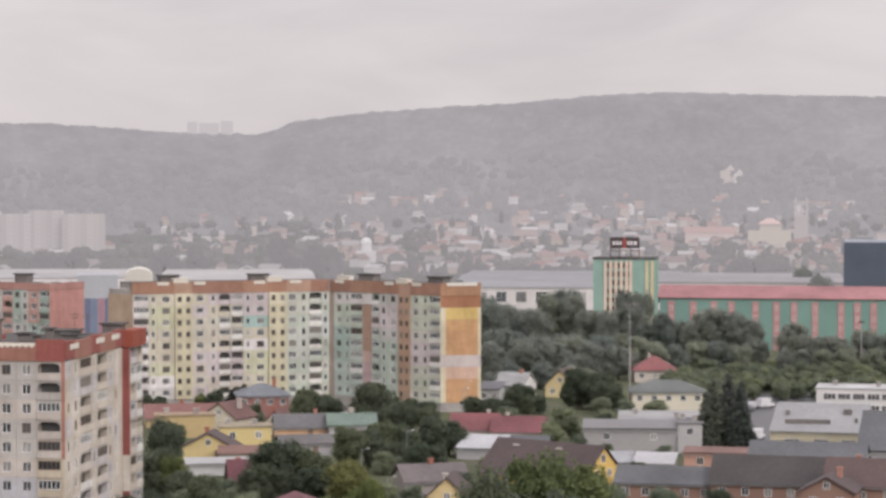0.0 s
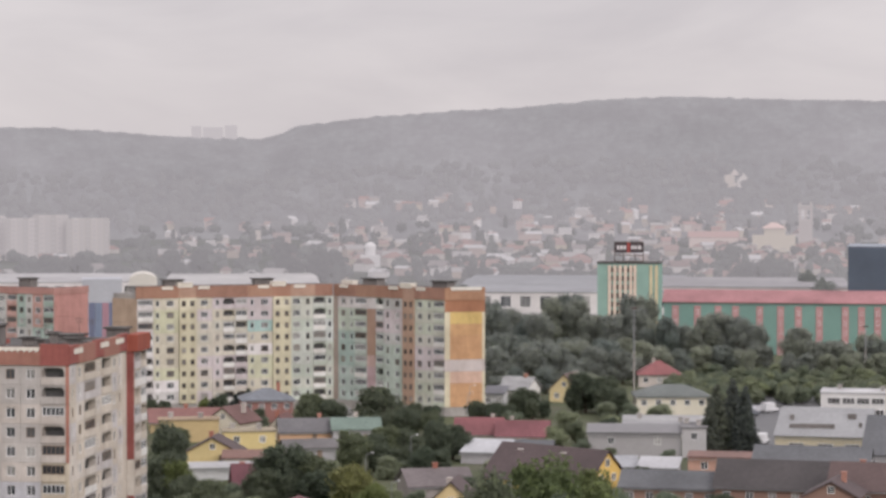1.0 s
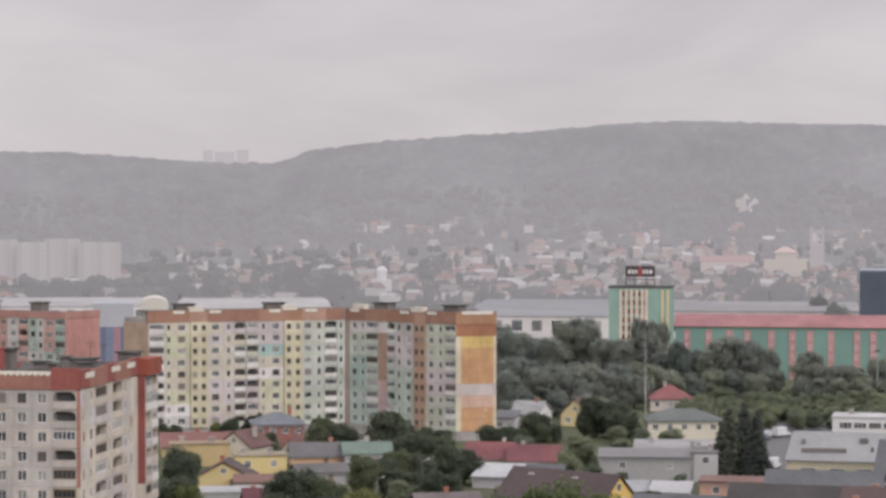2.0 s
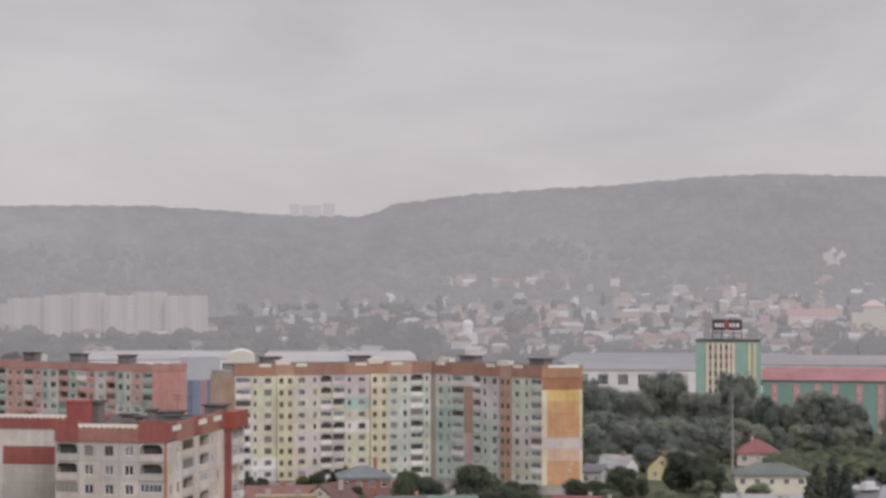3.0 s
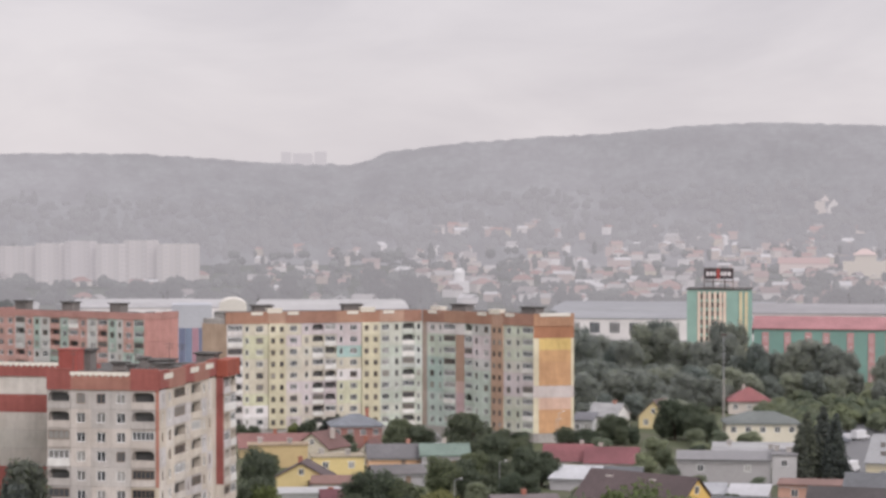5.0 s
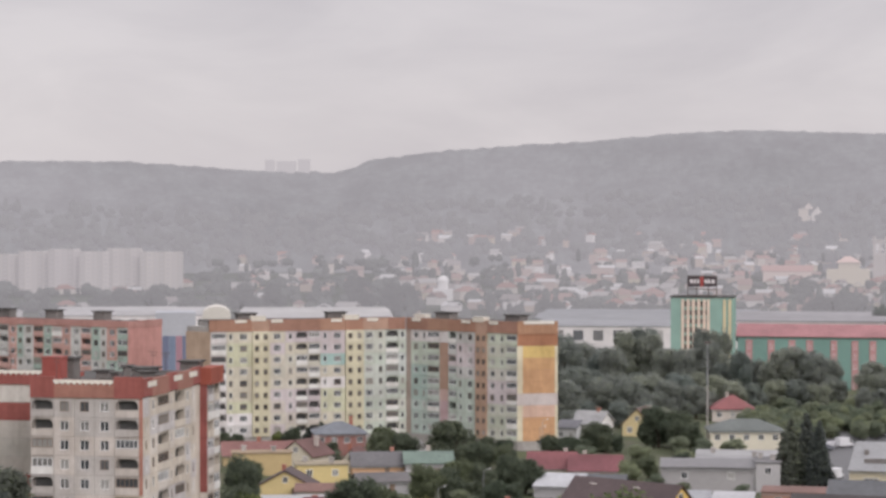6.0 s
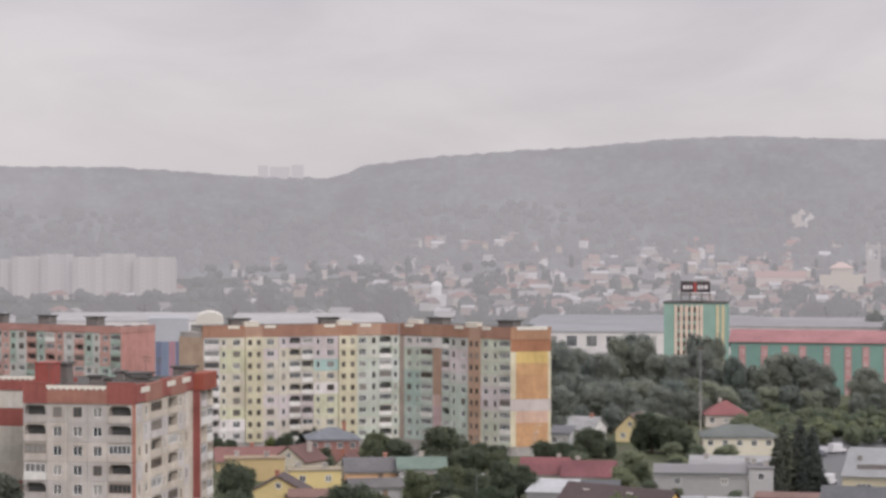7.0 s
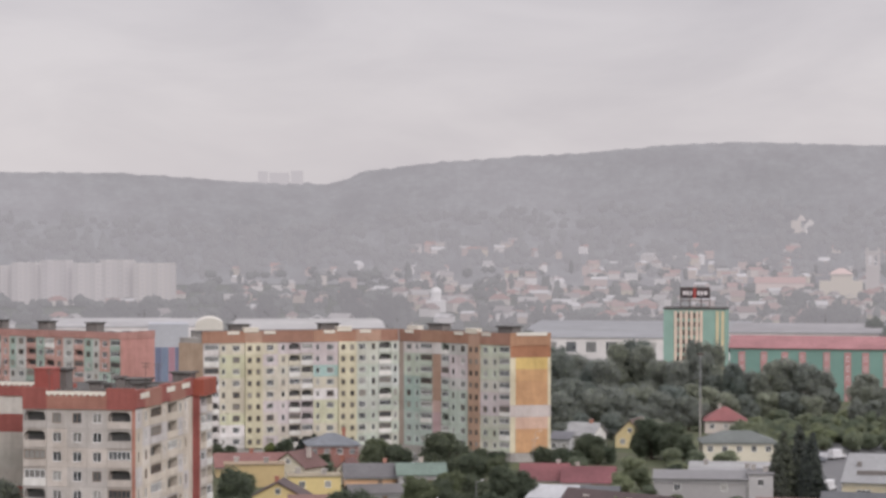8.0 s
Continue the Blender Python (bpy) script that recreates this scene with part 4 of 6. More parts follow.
GARDEN = [
    (5.6, 325.0, 20.0, 5.0, "dark"), (12.8, 329.8, 21.4, 7.5, "bright"), (19.0, 334.4, 19.2, 6, "bright"), (15.8, 317.6, 17.4, 6, "dark"), (9.1, 315.9, 16.8, 5, "dark"),
    (-26.2, 429.2, 11.1, 7.5, "dark"), (-29.7, 424.0, 7.5, 5.5, "dark"), (-21.2, 425.5, 6.9, 5.5, "dark"), (-15.4, 414.7, 9.4, 5.2, "yellow"), (-12.4, 409.8, 7.1, 4, "bright"),
    (-15.9, 479.7, 8.1, 6, "dark"), (-10.7, 489.9, 8.0, 6, "dark"), (-6.8, 480.0, 5.0, 4.5, "dark"), (-14.4, 547.8, 11.2, 6.5, "dark"), (-6.4, 540.0, 6.7, 6, "dark"), (-0.4, 500.0, 7.9, 5.5, "dark"), (-3.0, 470.0, 6.2, 4.5, "dark"),
    (-29.1, 559.2, 8.6, 5, "dark"), (-31.3, 554.1, 7.5, 4, "dark"), (-25.8, 555.4, 7.5, 4, "dark"), (-52.0, 572.6, 7.2, 3, "dark"), (-56.1, 577.3, 5.6, 2.5, "bright"), (-46.5, 588.2, 7.2, 2.6, "spruce"), (-49.5, 587.9, 5.8, 2.6, "spruce"), (-67.0, 581.1, 4.9, 3.5, "dark"),
    (-49.6, 447.3, 13.6, 4.6, "dark"), (-49.0, 429.2, 10.0, 5, "dark"), (-46.4, 427.5, 9.2, 3.5, "bright"), (-47.1, 382.1, 7.8, 5, "dark"), (-43.5, 392.6, 6.9, 5, "dark"), (-38.7, 403.1, 8.4, 5, "dark"), (-38.0, 378.1, 7.2, 4, "bright"), (-33.8, 383.5, 7.4, 4.5, "dark"), (-44.4, 422.7, 6.9, 4, "dark"),
    (-69.6, 341.0, 21.9, 4.3, "poplar"), (-70.8, 338.8, 19.4, 3.2, "poplar"), (-144.2, 623.5, 9.6, 8, "dark"), (-150.7, 632.3, 7.4, 7, "dark"), (-113.2, 487.0, 9.9, 6, "dark"), (-117.7, 496.2, 7.4, 5, "bright"), (-108.2, 477.9, 9.3, 5, "dark"),
    (-88.8, 390.0, 9.7, 5, "dark"), (-87.3, 369.8, 9.5, 5, "dark"), (-75.7, 346.8, 9.4, 5, "dark"), (-80.3, 350.9, 9.2, 5, "dark"), (-69.0, 338.0, 11.3, 4.5, "dark"), (-17.7, 319.5, 12.2, 5, "bright"), (-2.0, 385.0, 6.9, 4, "dark"), (-10.4, 349.8, 8.2, 3.5, "dark"), (-5.4, 380.0, 6.2, 4, "dark"), (-16.7, 397.6, 5.8, 4, "bright"),
    (8.5, 569.9, 5.7, 4.5, "dark"), (12.2, 564.9, 5.6, 4, "dark"), (18.3, 589.7, 6.9, 4.5, "dark"), (35.2, 599.0, 9.6, 7, "dark"), (38.9, 593.7, 6.9, 5, "dark"), (31.1, 599.2, 5.8, 4, "dark"), (21.2, 584.6, 4.4, 3.5, "dark"),
    (55.1, 512.0, 15.1, 3.2, "spruce"), (58.8, 516.7, 15.9, 3.4, "spruce"), (60.4, 508.4, 15.1, 3.0, "spruce"), (53.4, 509.2, 12.5, 2.6, "spruce"), (-5.5, 560.0, 6.0, 5, "dark"), (-10.2, 539.9, 6.1, 5, "dark"), (57.1, 617.4, 5.9, 4, "dark"),
]
BELT = [
    (13.0, 779.9, 18.2, 6.0, "grey"), (15.0, 759.9, 17.8, 6.0, "grey"), (20.6, 789.7, 15.3, 6.5, "grey"), (24.6, 769.6, 14.3, 6.0, "grey"), (34.2, 799.3, 18.4, 6.5, "grey"), (38.7, 804.1, 19.8, 7.0, "grey"),
    (42.5, 793.9, 18.1, 6.5, "grey"), (28.4, 759.5, 15.8, 6.0, "grey"), (46.6, 778.6, 13.8, 6.0, "grey"), (50.8, 768.3, 14.9, 6.0, "grey"), (56.5, 775.9, 20.9, 4.5, "grey"), (61.7, 777.6, 20.6, 4.8, "grey"),
    (58.4, 767.8, 16.9, 6.0, "grey"), (62.8, 762.4, 13.4, 4.5, "grey"), (66.4, 749.1, 15.0, 4.5, "grey"), (70.1, 756.8, 12.3, 4.5, "grey"), (75.7, 746.2, 15.5, 6.0, "grey"), (80.4, 747.7, 16.7, 7.0, "grey"),
    (84.8, 745.2, 15.5, 6.5, "grey"), (91.7, 742.4, 13.6, 5.0, "grey"), (88.8, 739.7, 10.7, 5.0, "grey"), (92.9, 736.2, 7.1, 4.0, "grey"), (103.8, 732.7, 12.9, 6.0, "grey"), (101.0, 731.1, 9.5, 5.0, "grey"),
    (107.1, 730.2, 8.7, 4.5, "grey"), (112.4, 731.4, 8.9, 5.5, "grey"), (115.7, 728.9, 8.3, 5.0, "grey"), (122.6, 731.8, 11.1, 5.0, "grey"), (125.3, 727.3, 9.0, 5.5, "grey"), (131.2, 728.3, 10.2, 6.0, "grey"),
    (137.1, 729.2, 10.9, 7.0, "grey"), (16.9, 689.8, 13.7, 6.8, "grey"), (12.7, 671.9, 11.6, 5.8, "grey"), (20.8, 679.7, 11.0, 5.5, "grey"), (26.1, 699.5, 11.2, 5.6, "grey"), (30.2, 667.3, 11.5, 5.8, "grey"),
    (35.8, 689.1, 11.9, 6.0, "grey"), (39.9, 678.8, 11.0, 5.5, "grey"), (45.7, 698.5, 11.2, 5.6, "grey"), (47.5, 678.3, 9.5, 4.8, "grey"), (31.8, 639.2, 8.0, 4.0, "grey"), (36.8, 638.9, 6.8, 3.4, "grey"),
    (25.7, 649.5, 7.2, 3.6, "grey"), (16.7, 639.8, 8.0, 4.0, "grey"), (12.2, 629.9, 6.6, 3.4, "grey"), (54.3, 697.9, 11.2, 5.6, "grey"), (59.3, 692.5, 10.0, 5.0, "grey"), (65.2, 697.0, 8.8, 4.4, "grey"),
    (71.9, 701.3, 9.3, 4.7, "grey"), (77.4, 700.7, 9.6, 4.8, "grey"), (82.8, 700.1, 8.5, 4.2, "grey"), (94.4, 698.6, 7.4, 3.7, "grey"), (100.3, 700.9, 7.2, 3.6, "grey"), (105.7, 700.1, 7.2, 3.6, "grey"),
    (112.6, 699.0, 7.5, 3.8, "grey"), (119.4, 697.9, 7.5, 3.8, "grey"), (126.3, 696.6, 7.5, 3.8, "grey"),
    (-304.9, 1201.9, 21.4, 13, "grey"), (-288.8, 1205.9, 21.9, 13, "grey"), (-274.4, 1199.0, 20.2, 13, "grey"), (-258.5, 1171.8, 17.0, 12, "grey"), (-265.7, 1067.4, 16.9, 11, "grey"), (-244.5, 1031.4, 15.9, 11, "grey"), (-230.9, 1014.0, 14.4, 11, "grey"), (-260.4, 1017.2, 14.1, 11, "grey"), (-219.4, 934.6, 12.4, 10, "grey"), (-199.8, 877.5, 11.1, 10, "grey"), (-204.0, 856.0, 10.3, 9, "grey"), (-211.0, 936.5, 13.4, 9, "grey"),
    (-372.9, 1172.1, 18.0, 13, "grey"), (-365.5, 1184.9, 18.9, 13, "grey"), (-349.4, 1168.9, 16.8, 12, "grey"), (-331.2, 1049.0, 17.3, 11, "grey"), (-316.7, 1043.0, 16.8, 11, "grey"), (-382.5, 1158.5, 17.0, 12, "grey"), (-250.1, 1183.9, 15.3, 11, "grey"), (-234.6, 1074.7, 14.3, 11, "grey"),
    (-149.8, 1140.2, 16.4, 9, "grey"), (-192.9, 1235.0, 17.1, 10, "grey"), (-198.2, 1183.5, 16.2, 9, "grey"), (-143.6, 1292.0, 18.2, 9, "grey"), (-126.4, 1293.8, 18.1, 8, "grey"), (-84.2, 1317.3, 21.9, 9, "grey"), (-65.4, 1298.4, 18.0, 7, "grey"), (-55.8, 1278.8, 17.2, 6, "grey"), (-183.5, 1246.6, 16.8, 9, "grey"),
    (140.3, 1121.3, 19.7, 11, "grey"), (147.7, 1110.2, 18.9, 9, "grey"), (131.5, 1132.4, 16.8, 8, "grey"), (148.8, 1039.4, 16.7, 7, "grey"), (151.2, 1008.7, 15.6, 6, "grey"), (15.8, 1249.9, 11.1, 9, "grey"), (32.9, 1259.6, 10.2, 9, "grey"), (49.9, 1259.0, 9.1, 9, "grey"), (63.5, 1248.4, 9.5, 8, "grey"),
]
turner = random.Random(3)
for x, y, h, rad, kind in GARDEN + BELT:
    # trees beyond 860 m get foliage that glows in place of haze
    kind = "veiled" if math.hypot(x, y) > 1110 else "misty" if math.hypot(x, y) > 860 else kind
    if kind not in ("spruce", "poplar") and rad > 0.62 * h:
        # a broad low clump is a pair of trees
        for side in (-1, 1):
            tree(x + side * (rad - 0.5 * h), y + side, h * (1 - 0.06 * side), 0.54 * h, kind, turner.uniform(0, 360))
    else:
        tree(x, y, h, rad, kind, turner.uniform(0, 360))
# fuller rows inside the park belt
for i in range(14):
    az, r = turner.uniform(0.95, 4.9), turner.uniform(690, 775)
    hh = turner.uniform(6, 9) + (r - 690) / 85 * 3
    tree(r * math.sin(radians(az)), r * math.cos(radians(az)), hh, hh * turner.uniform(0.36, 0.46), "grey", turner.uniform(0, 360))
# trees between the works and the long block
for i in range(40):
    az, r = turner.uniform(-10.0, 1.0), turner.uniform(870, 1260)
    if (-6.6 < az < -2.6 or az < -7.6) and r > 985:
        continue
    hh = turner.uniform(7, 13)
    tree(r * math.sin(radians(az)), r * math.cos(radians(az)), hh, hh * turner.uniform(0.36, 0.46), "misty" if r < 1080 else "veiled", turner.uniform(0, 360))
# scrub strip below the park belt
for i in range(220):
    az, r = turner.uniform(4.9, 11.2), turner.uniform(622, 702)
    tree(r * math.sin(radians(az)), r * math.cos(radians(az)), turner.uniform(2.8, 4.8), turner.uniform(1.7, 2.6), "bush", turner.uniform(0, 360))


# ---- houses ----
def gable_roof(w, d, h, rise, over=0.5, thick=0.22):
    """Ridge along x; two slabs that meet at the ridge."""
    b = Build()
    hw, y0, y1, yc = w / 2 + over, -over, d + over, d / 2
    drop = rise * over / yc
    prof = [(y0, h - drop), (yc, h + rise), (y1, h - drop)]
    low = [(y, z + thick) for y, z in prof]
    ring = low + prof[::-1]
    n = len(b.v)
    for x in (-hw, hw):
        b.v.extend((x, y, z) for y, z in ring)
    b.f = [(0, 6, 7, 1), (1, 7, 8, 2), (2, 8, 9, 3), (3, 9, 10, 4), (4, 10, 11, 5), (5, 11, 6, 0), (0, 1, 4, 5), (1, 2, 3, 4), (11, 10, 7, 6), (10, 9, 8, 7)]
    b.m = [0] * 10
    return b


def hip_roof(w, d, h, rise, over=0.5):
    b = Build()
    hw, y0, y1, yc = w / 2 + over, -over, d + over, d / 2
    r = max(0.2, w / 2 - d / 2)
    b.v = [(-hw, y0, h), (hw, y0, h), (hw, y1, h), (-hw, y1, h), (-r, yc, h + rise), (r, yc, h + rise), (-hw, y0, h - 0.2), (hw, y0, h - 0.2), (hw, y1, h - 0.2), (-hw, y1, h - 0.2)]
    b.f = [(0, 1, 5, 4), (1, 2, 5), (2, 3, 4, 5), (3, 0, 4), (6, 7, 1, 0), (7, 8, 2, 1), (8, 9, 3, 2), (9, 6, 0, 3), (9, 8, 7, 6)]
    b.m = [0] * 9
    return b


def turned(b, w, d):
    """The same roof with its ridge along y."""
    b.v = [(y - d / 2, x + w / 2, z) for x, y, z in b.v]
    b.f = [tuple(reversed(f)) for f in b.f]
    return b


HOUSES = []


def house(at, turn, w, depth, h, rise, kind, wall, roof, label, metal=False, rows=1, bays=0, chimney=True, side=True, low=0.0):
    rnd = random.Random(int(abs(at[0]) * 10 + at[1] * 3))
    ob = thing("house", (*at, 0), turn, label, "house", "houses of the garden suburb")
    cover = METAL_ROOF if metal else TILED
    roof = tuple(v * 0.72 for v in roof)  # wet roofs; tint also cut to offset strong light from overhead
    tall = h - 0.02
    if kind in ("gx", "hip", "flat", "shed"):
        b = Build().box(-w / 2, w / 2, 0, depth, 0, tall)
        if kind == "gx":
            for x0, x1 in ((-w / 2, -w / 2 + 0.25), (w / 2 - 0.25, w / 2)):
                n = len(b.v)
                b.v.extend([(x0, 0, tall), (x0, depth, tall), (x0, depth / 2, h + rise - 0.1), (x1, 0, tall), (x1, depth, tall), (x1, depth / 2, h + rise - 0.1)])
                b.f.extend([(n, n + 2, n + 1), (n + 3, n + 4, n + 5), (n, n + 3, n + 5, n + 2), (n + 1, n + 2, n + 5, n + 4)])
                b.m.extend([0] * 4)
    else:
        top = h + rise - 0.1
        if kind == "mansard":
            out = [(-w / 2, 0), (w / 2, 0), (w / 2, tall), (w * 0.34, h + rise * 0.66), (0, top), (-w * 0.34, h + rise * 0.66), (-w / 2, tall)]
        else:
            out = [(-w / 2, 0), (w / 2, 0), (w / 2, tall), (0, top), (-w / 2, tall)]
        b = Build().prism(out, 0, depth)
    part("wall", b.mesh("wall", PLAIN), ob, colour=wall)
    if kind == "gx":
        rb = gable_roof(w, depth, h, rise)
    elif kind == "hip":
        rb = hip_roof(w, depth, h, rise)
    elif kind == "gy":
        rb = turned(gable_roof(depth, w, h, rise), depth, w)
    elif kind == "mansard":
        rb = Build()
        pr = [(-w / 2 - 0.5, h - 0.4), (-w * 0.35, h + rise * 0.68), (0, h + rise), (w * 0.35, h + rise * 0.68), (w / 2 + 0.5, h - 0.4)]
        rb.prism([(x, z - 0.05) for x, z in pr] + [(x * 1.01, z + 0.2) for x, z in pr[::-1]], -0.6, depth + 0.6)
    elif kind == "shed":
        rb = Build()
        rb.v = [(-w / 2 - 0.3, -0.4, h), (w / 2 + 0.3, -0.4, h), (w / 2 + 0.3, depth + 0.4, h + rise), (-w / 2 - 0.3, depth + 0.4, h + rise)]
        rb.v += [(x, y, z + 0.2) for x, y, z in rb.v]
        rb.f = [(3, 2, 1, 0), (4, 5, 6, 7), (0, 1, 5, 4), (1, 2, 6, 5), (2, 3, 7, 6), (3, 0, 4, 7)]
        rb.m = [0] * 6
    else:
        rb = Build().box(-w / 2 - 0.25, w / 2 + 0.25, -0.25, depth + 0.25, h, h + 0.28)
    rf = part("roof", rb.mesh("roof", cover), ob, colour=roof)
    if chimney and kind != "flat":
        cx, cy = rnd.uniform(-w * 0.3, w * 0.3), depth * rnd.uniform(0.5, 0.65)
        part("chimney", once("chimney", lambda: Build().box(-0.4, 0.4, -0.4, 0.4, 0, 2.0).box(-0.5, 0.5, -0.5, 0.5, 2.0, 2.15).mesh("chimney", PLAIN)), ob, (cx, cy, h + rise * 0.55), colour=rnd.choice([(0.34, 0.14, 0.1), (0.45, 0.4, 0.36), (0.4, 0.2, 0.15)]))
    elif kind == "flat":
        part("roof_vent", once("vent", lambda: Build().box(-0.5, 0.5, -0.5, 0.5, 0, 1.0).box(-0.7, 0.7, -0.7, 0.7, 1.0, 1.12).mesh("roof_vent", CONCRETE)), ob, (w * 0.2, depth * 0.4, h + 0.28))
        part("roof_vent", CACHE["vent"], ob, (-w * 0.3, depth * 0.7, h + 0.28))
    n = bays or max(2, int(w / 3.2))
    for k in range(rows):
        z = h - 2.2 - k * 2.9
        if z < 0.4:
            break
        for i in range(n):
            x = -w / 2 + (i + 0.5) * w / n
            fr = part("window", once("hw", lambda: window_frame(1.3, 1.4, 2, FRAME)), ob, (x - 0.65, -0.06, z))
            part("pane", once("hp", lambda: pane_mesh(1.3, 1.4)), fr)
    if kind in ("gy", "mansard"):
        fr = part("window", once("hw2", lambda: window_frame(1.1, 1.2, 2, FRAME)), ob, (-0.55, -0.06, h + rise * 0.2))
        part("pane", once("hp2", lambda: pane_mesh(1.1, 1.2)), fr)
    # gutters and downpipe along the eaves
    if kind in ("gx", "hip", "shed"):
        part("gutter", Build().box(-w / 2 - 0.4, w / 2 + 0.4, -0.62, -0.5, h - 0.42, h - 0.3).mesh("gutter", STEEL), ob)
        part("downpipe", Build().tube((0, 0, 0.1), (0, 0, h - 0.4), 0.06, 0.06, 6).mesh("downpipe", STEEL), ob, (w / 2 - 0.3, -0.1, 0))
    if rows == 1 and kind in ("gy", "mansard", "gx") and h > 2.4:
        part("door", once("door", lambda: Build().box(0, 1.0, -0.08, 0.0, 0, 2.05).mesh("door", DARK_FRAME)), ob, (w * 0.12, 0, 0.02))
    HOUSES.append(ob)
    ob["eave"], ob["slope"], ob["wide"] = h, rise / depth, w
    return ob


CREAM, YELLOW, WHITE, GREYW, BRICK, PEACH, TANW = (0.6, 0.56, 0.46), (0.62, 0.47, 0.2), (0.66, 0.65, 0.63), (0.4, 0.39, 0.4), (0.27, 0.165, 0.13), (0.6, 0.38, 0.24), (0.46, 0.36, 0.2)
RED_R, WINE_R, BROWN_R, GREY_R, SLATE_R, WHITE_R, GREEN_R, RUST_R, DARK_R = (0.27, 0.098, 0.105), (0.22, 0.08, 0.095), (0.11, 0.078, 0.078), (0.24, 0.235, 0.24), (0.15, 0.155, 0.165), (0.62, 0.63, 0.65), (0.19, 0.26, 0.22), (0.26, 0.15, 0.125), (0.085, 0.075, 0.075)
house((53.1, 589.6), 0.9, 17.0, 11.0, 4.8, 2.4, "hip", CREAM, (0.17, 0.19, 0.18), "cream two-storey house with a low grey-green hipped roof", rows=2, chimney=False)
house((37.8, 506.0), -4.3, 18.8, 10.0, 4.8, 0.8, "shed", (0.34, 0.33, 0.33), GREY_R, "long grey workshop with stained walls and a pale sheet roof", metal=True, chimney=False, bays=2)
house((46.7, 538.0), -4.5, 18.0, 26.0, 2.6, 2.6, "flat", (0.46, 0.44, 0.42), (0.42, 0.42, 0.42), "low grey concrete annex with a pale flat roof")
house((49.8, 505.0), -5.0, 4.9, 11.0, 5.9, 2.1, "flat", (0.42, 0.41, 0.41), GREY_R, "grey rendered stair block with a flat roof", bays=1)
house((72.6, 486.6), -14.5, 17.9, 13.0, 6.1, 4.4, "shed", (0.58, 0.52, 0.38), (0.36, 0.365, 0.37), "cream garage building with a pale metal roof", metal=True, rows=0, chimney=False)
house((97.9, 587.9), -11.4, 20.4, 12.0, 5.5, 1.4, "flat", WHITE, (0.6, 0.6, 0.6), "white low office building with a flat roof", rows=0)
house((37.8, 426.3), -13.1, 16.9, 9.0, 3.9, 2.3, "gx", BRICK, SLATE_R, "long brick row house with a grey slate roof", chimney=False, bays=5)
house((54.6, 420.5), -15.4, 19.3, 10.0, 4.6, 4.0, "gx", BRICK, DARK_R, "brick row house with a dark felt roof", chimney=False, bays=5)
house((61.2, 399.3), -16.7, 8.5, 9.0, 5.9, 2.3, "gy", BRICK, BROWN_R, "brown brick house front with a gabled roof", bays=2)
house((70.4, 408.0), -17.8, 16.6, 11.0, 5.7, 3.8, "gx", BRICK, (0.13, 0.085, 0.08), "brown brick house with a broad dark roof", bays=4)
house((51.0, 467.2), -10.2, 12.1, 6.0, 4.3, 0.4, "shed", (0.5, 0.3, 0.23), RUST_R, "low pinkish garage row with a rusty sheet roof", chimney=False, bays=2)
house((65.0, 447.3), -13.3, 20.3, 9.0, 6.1, 2.0, "gx", GREYW, SLATE_R, "long shed with a dark grey roof", chimney=False)
house((82.0, 457.7), -15.2, 12.5, 13.0, 5.7, 6.0, "shed", GREYW, SLATE_R, "long depot building with a dark roof", chimney=False)
house((15.3, 439.8), -39.9, 23.0, 12.0, 3.6, 5.3, "gx", (0.66, 0.45, 0.14), BROWN_R, "large house with a brown roof and yellow gable", bays=6)
house((39.0, 464.4), -10.8, 7.3, 7.0, 2.6, 1.3, "shed", GREYW, (0.6, 0.6, 0.62), "shed with a bright white metal roof", metal=True, chimney=False)
house((33.4, 468.8), -0.1, 4.9, 6.0, 2.3, 1.4, "shed", GREYW, (0.4, 0.41, 0.43), "small shed with a blue-grey roof", metal=True, chimney=False)
house((23.3, 479.4), 2.2, 8.6, 6.0, 3.0, 1.0, "gx", GREYW, SLATE_R, "low garden shed with a grey roof", chimney=False)
house((6.6, 530.0), -4.7, 9.8, 8.0, 2.2, 2.9, "gx", CREAM, RED_R, "house with a bright red sheet roof")
house((15.7, 525.8), -5.7, 10.6, 8.0, 2.2, 2.7, "gx", PEACH, (0.25, 0.09, 0.1), "house with a dark red sheet roof")
house((6.0, 494.0), -14.7, 6.7, 8.0, 2.2, 1.8, "shed", GREYW, WHITE_R, "shed with a shining white metal roof", metal=True, chimney=False)
house((11.9, 497.9), -7.4, 6.3, 5.0, 2.9, 0.9, "shed", GREYW, WHITE_R, "small shed with a white metal roof", metal=True, chimney=False)
house((16.8, 489.7), -8.0, 6.9, 6.0, 3.1, 1.7, "gx", GREYW, SLATE_R, "low outbuilding with a grey roof", chimney=False)
house((-1.0, 442.0), 14.1, 11.5, 10.0, 2.3, 2.4, "gx", (0.3, 0.27, 0.25), (0.2, 0.17, 0.17), "house with a worn grey-brown roof")
house((0.6, 400.0), -8.0, 9.5, 9.0, 3.6, 4.5, "gy", (0.64, 0.5, 0.27), BROWN_R, "yellow house with its gable under a brown roof", bays=1)
house((0.7, 370.0), 23.9, 5.3, 9.0, 2.2, 4.6, "gx", BRICK, RED_R, "brick house with a steep red roof", chimney=False)
house((-19.7, 371.5), 15.0, 14.9, 11.0, 2.3, 5.8, "mansard", (0.46, 0.3, 0.2), WINE_R, "brown house with a wine-red mansard roof", bays=3)
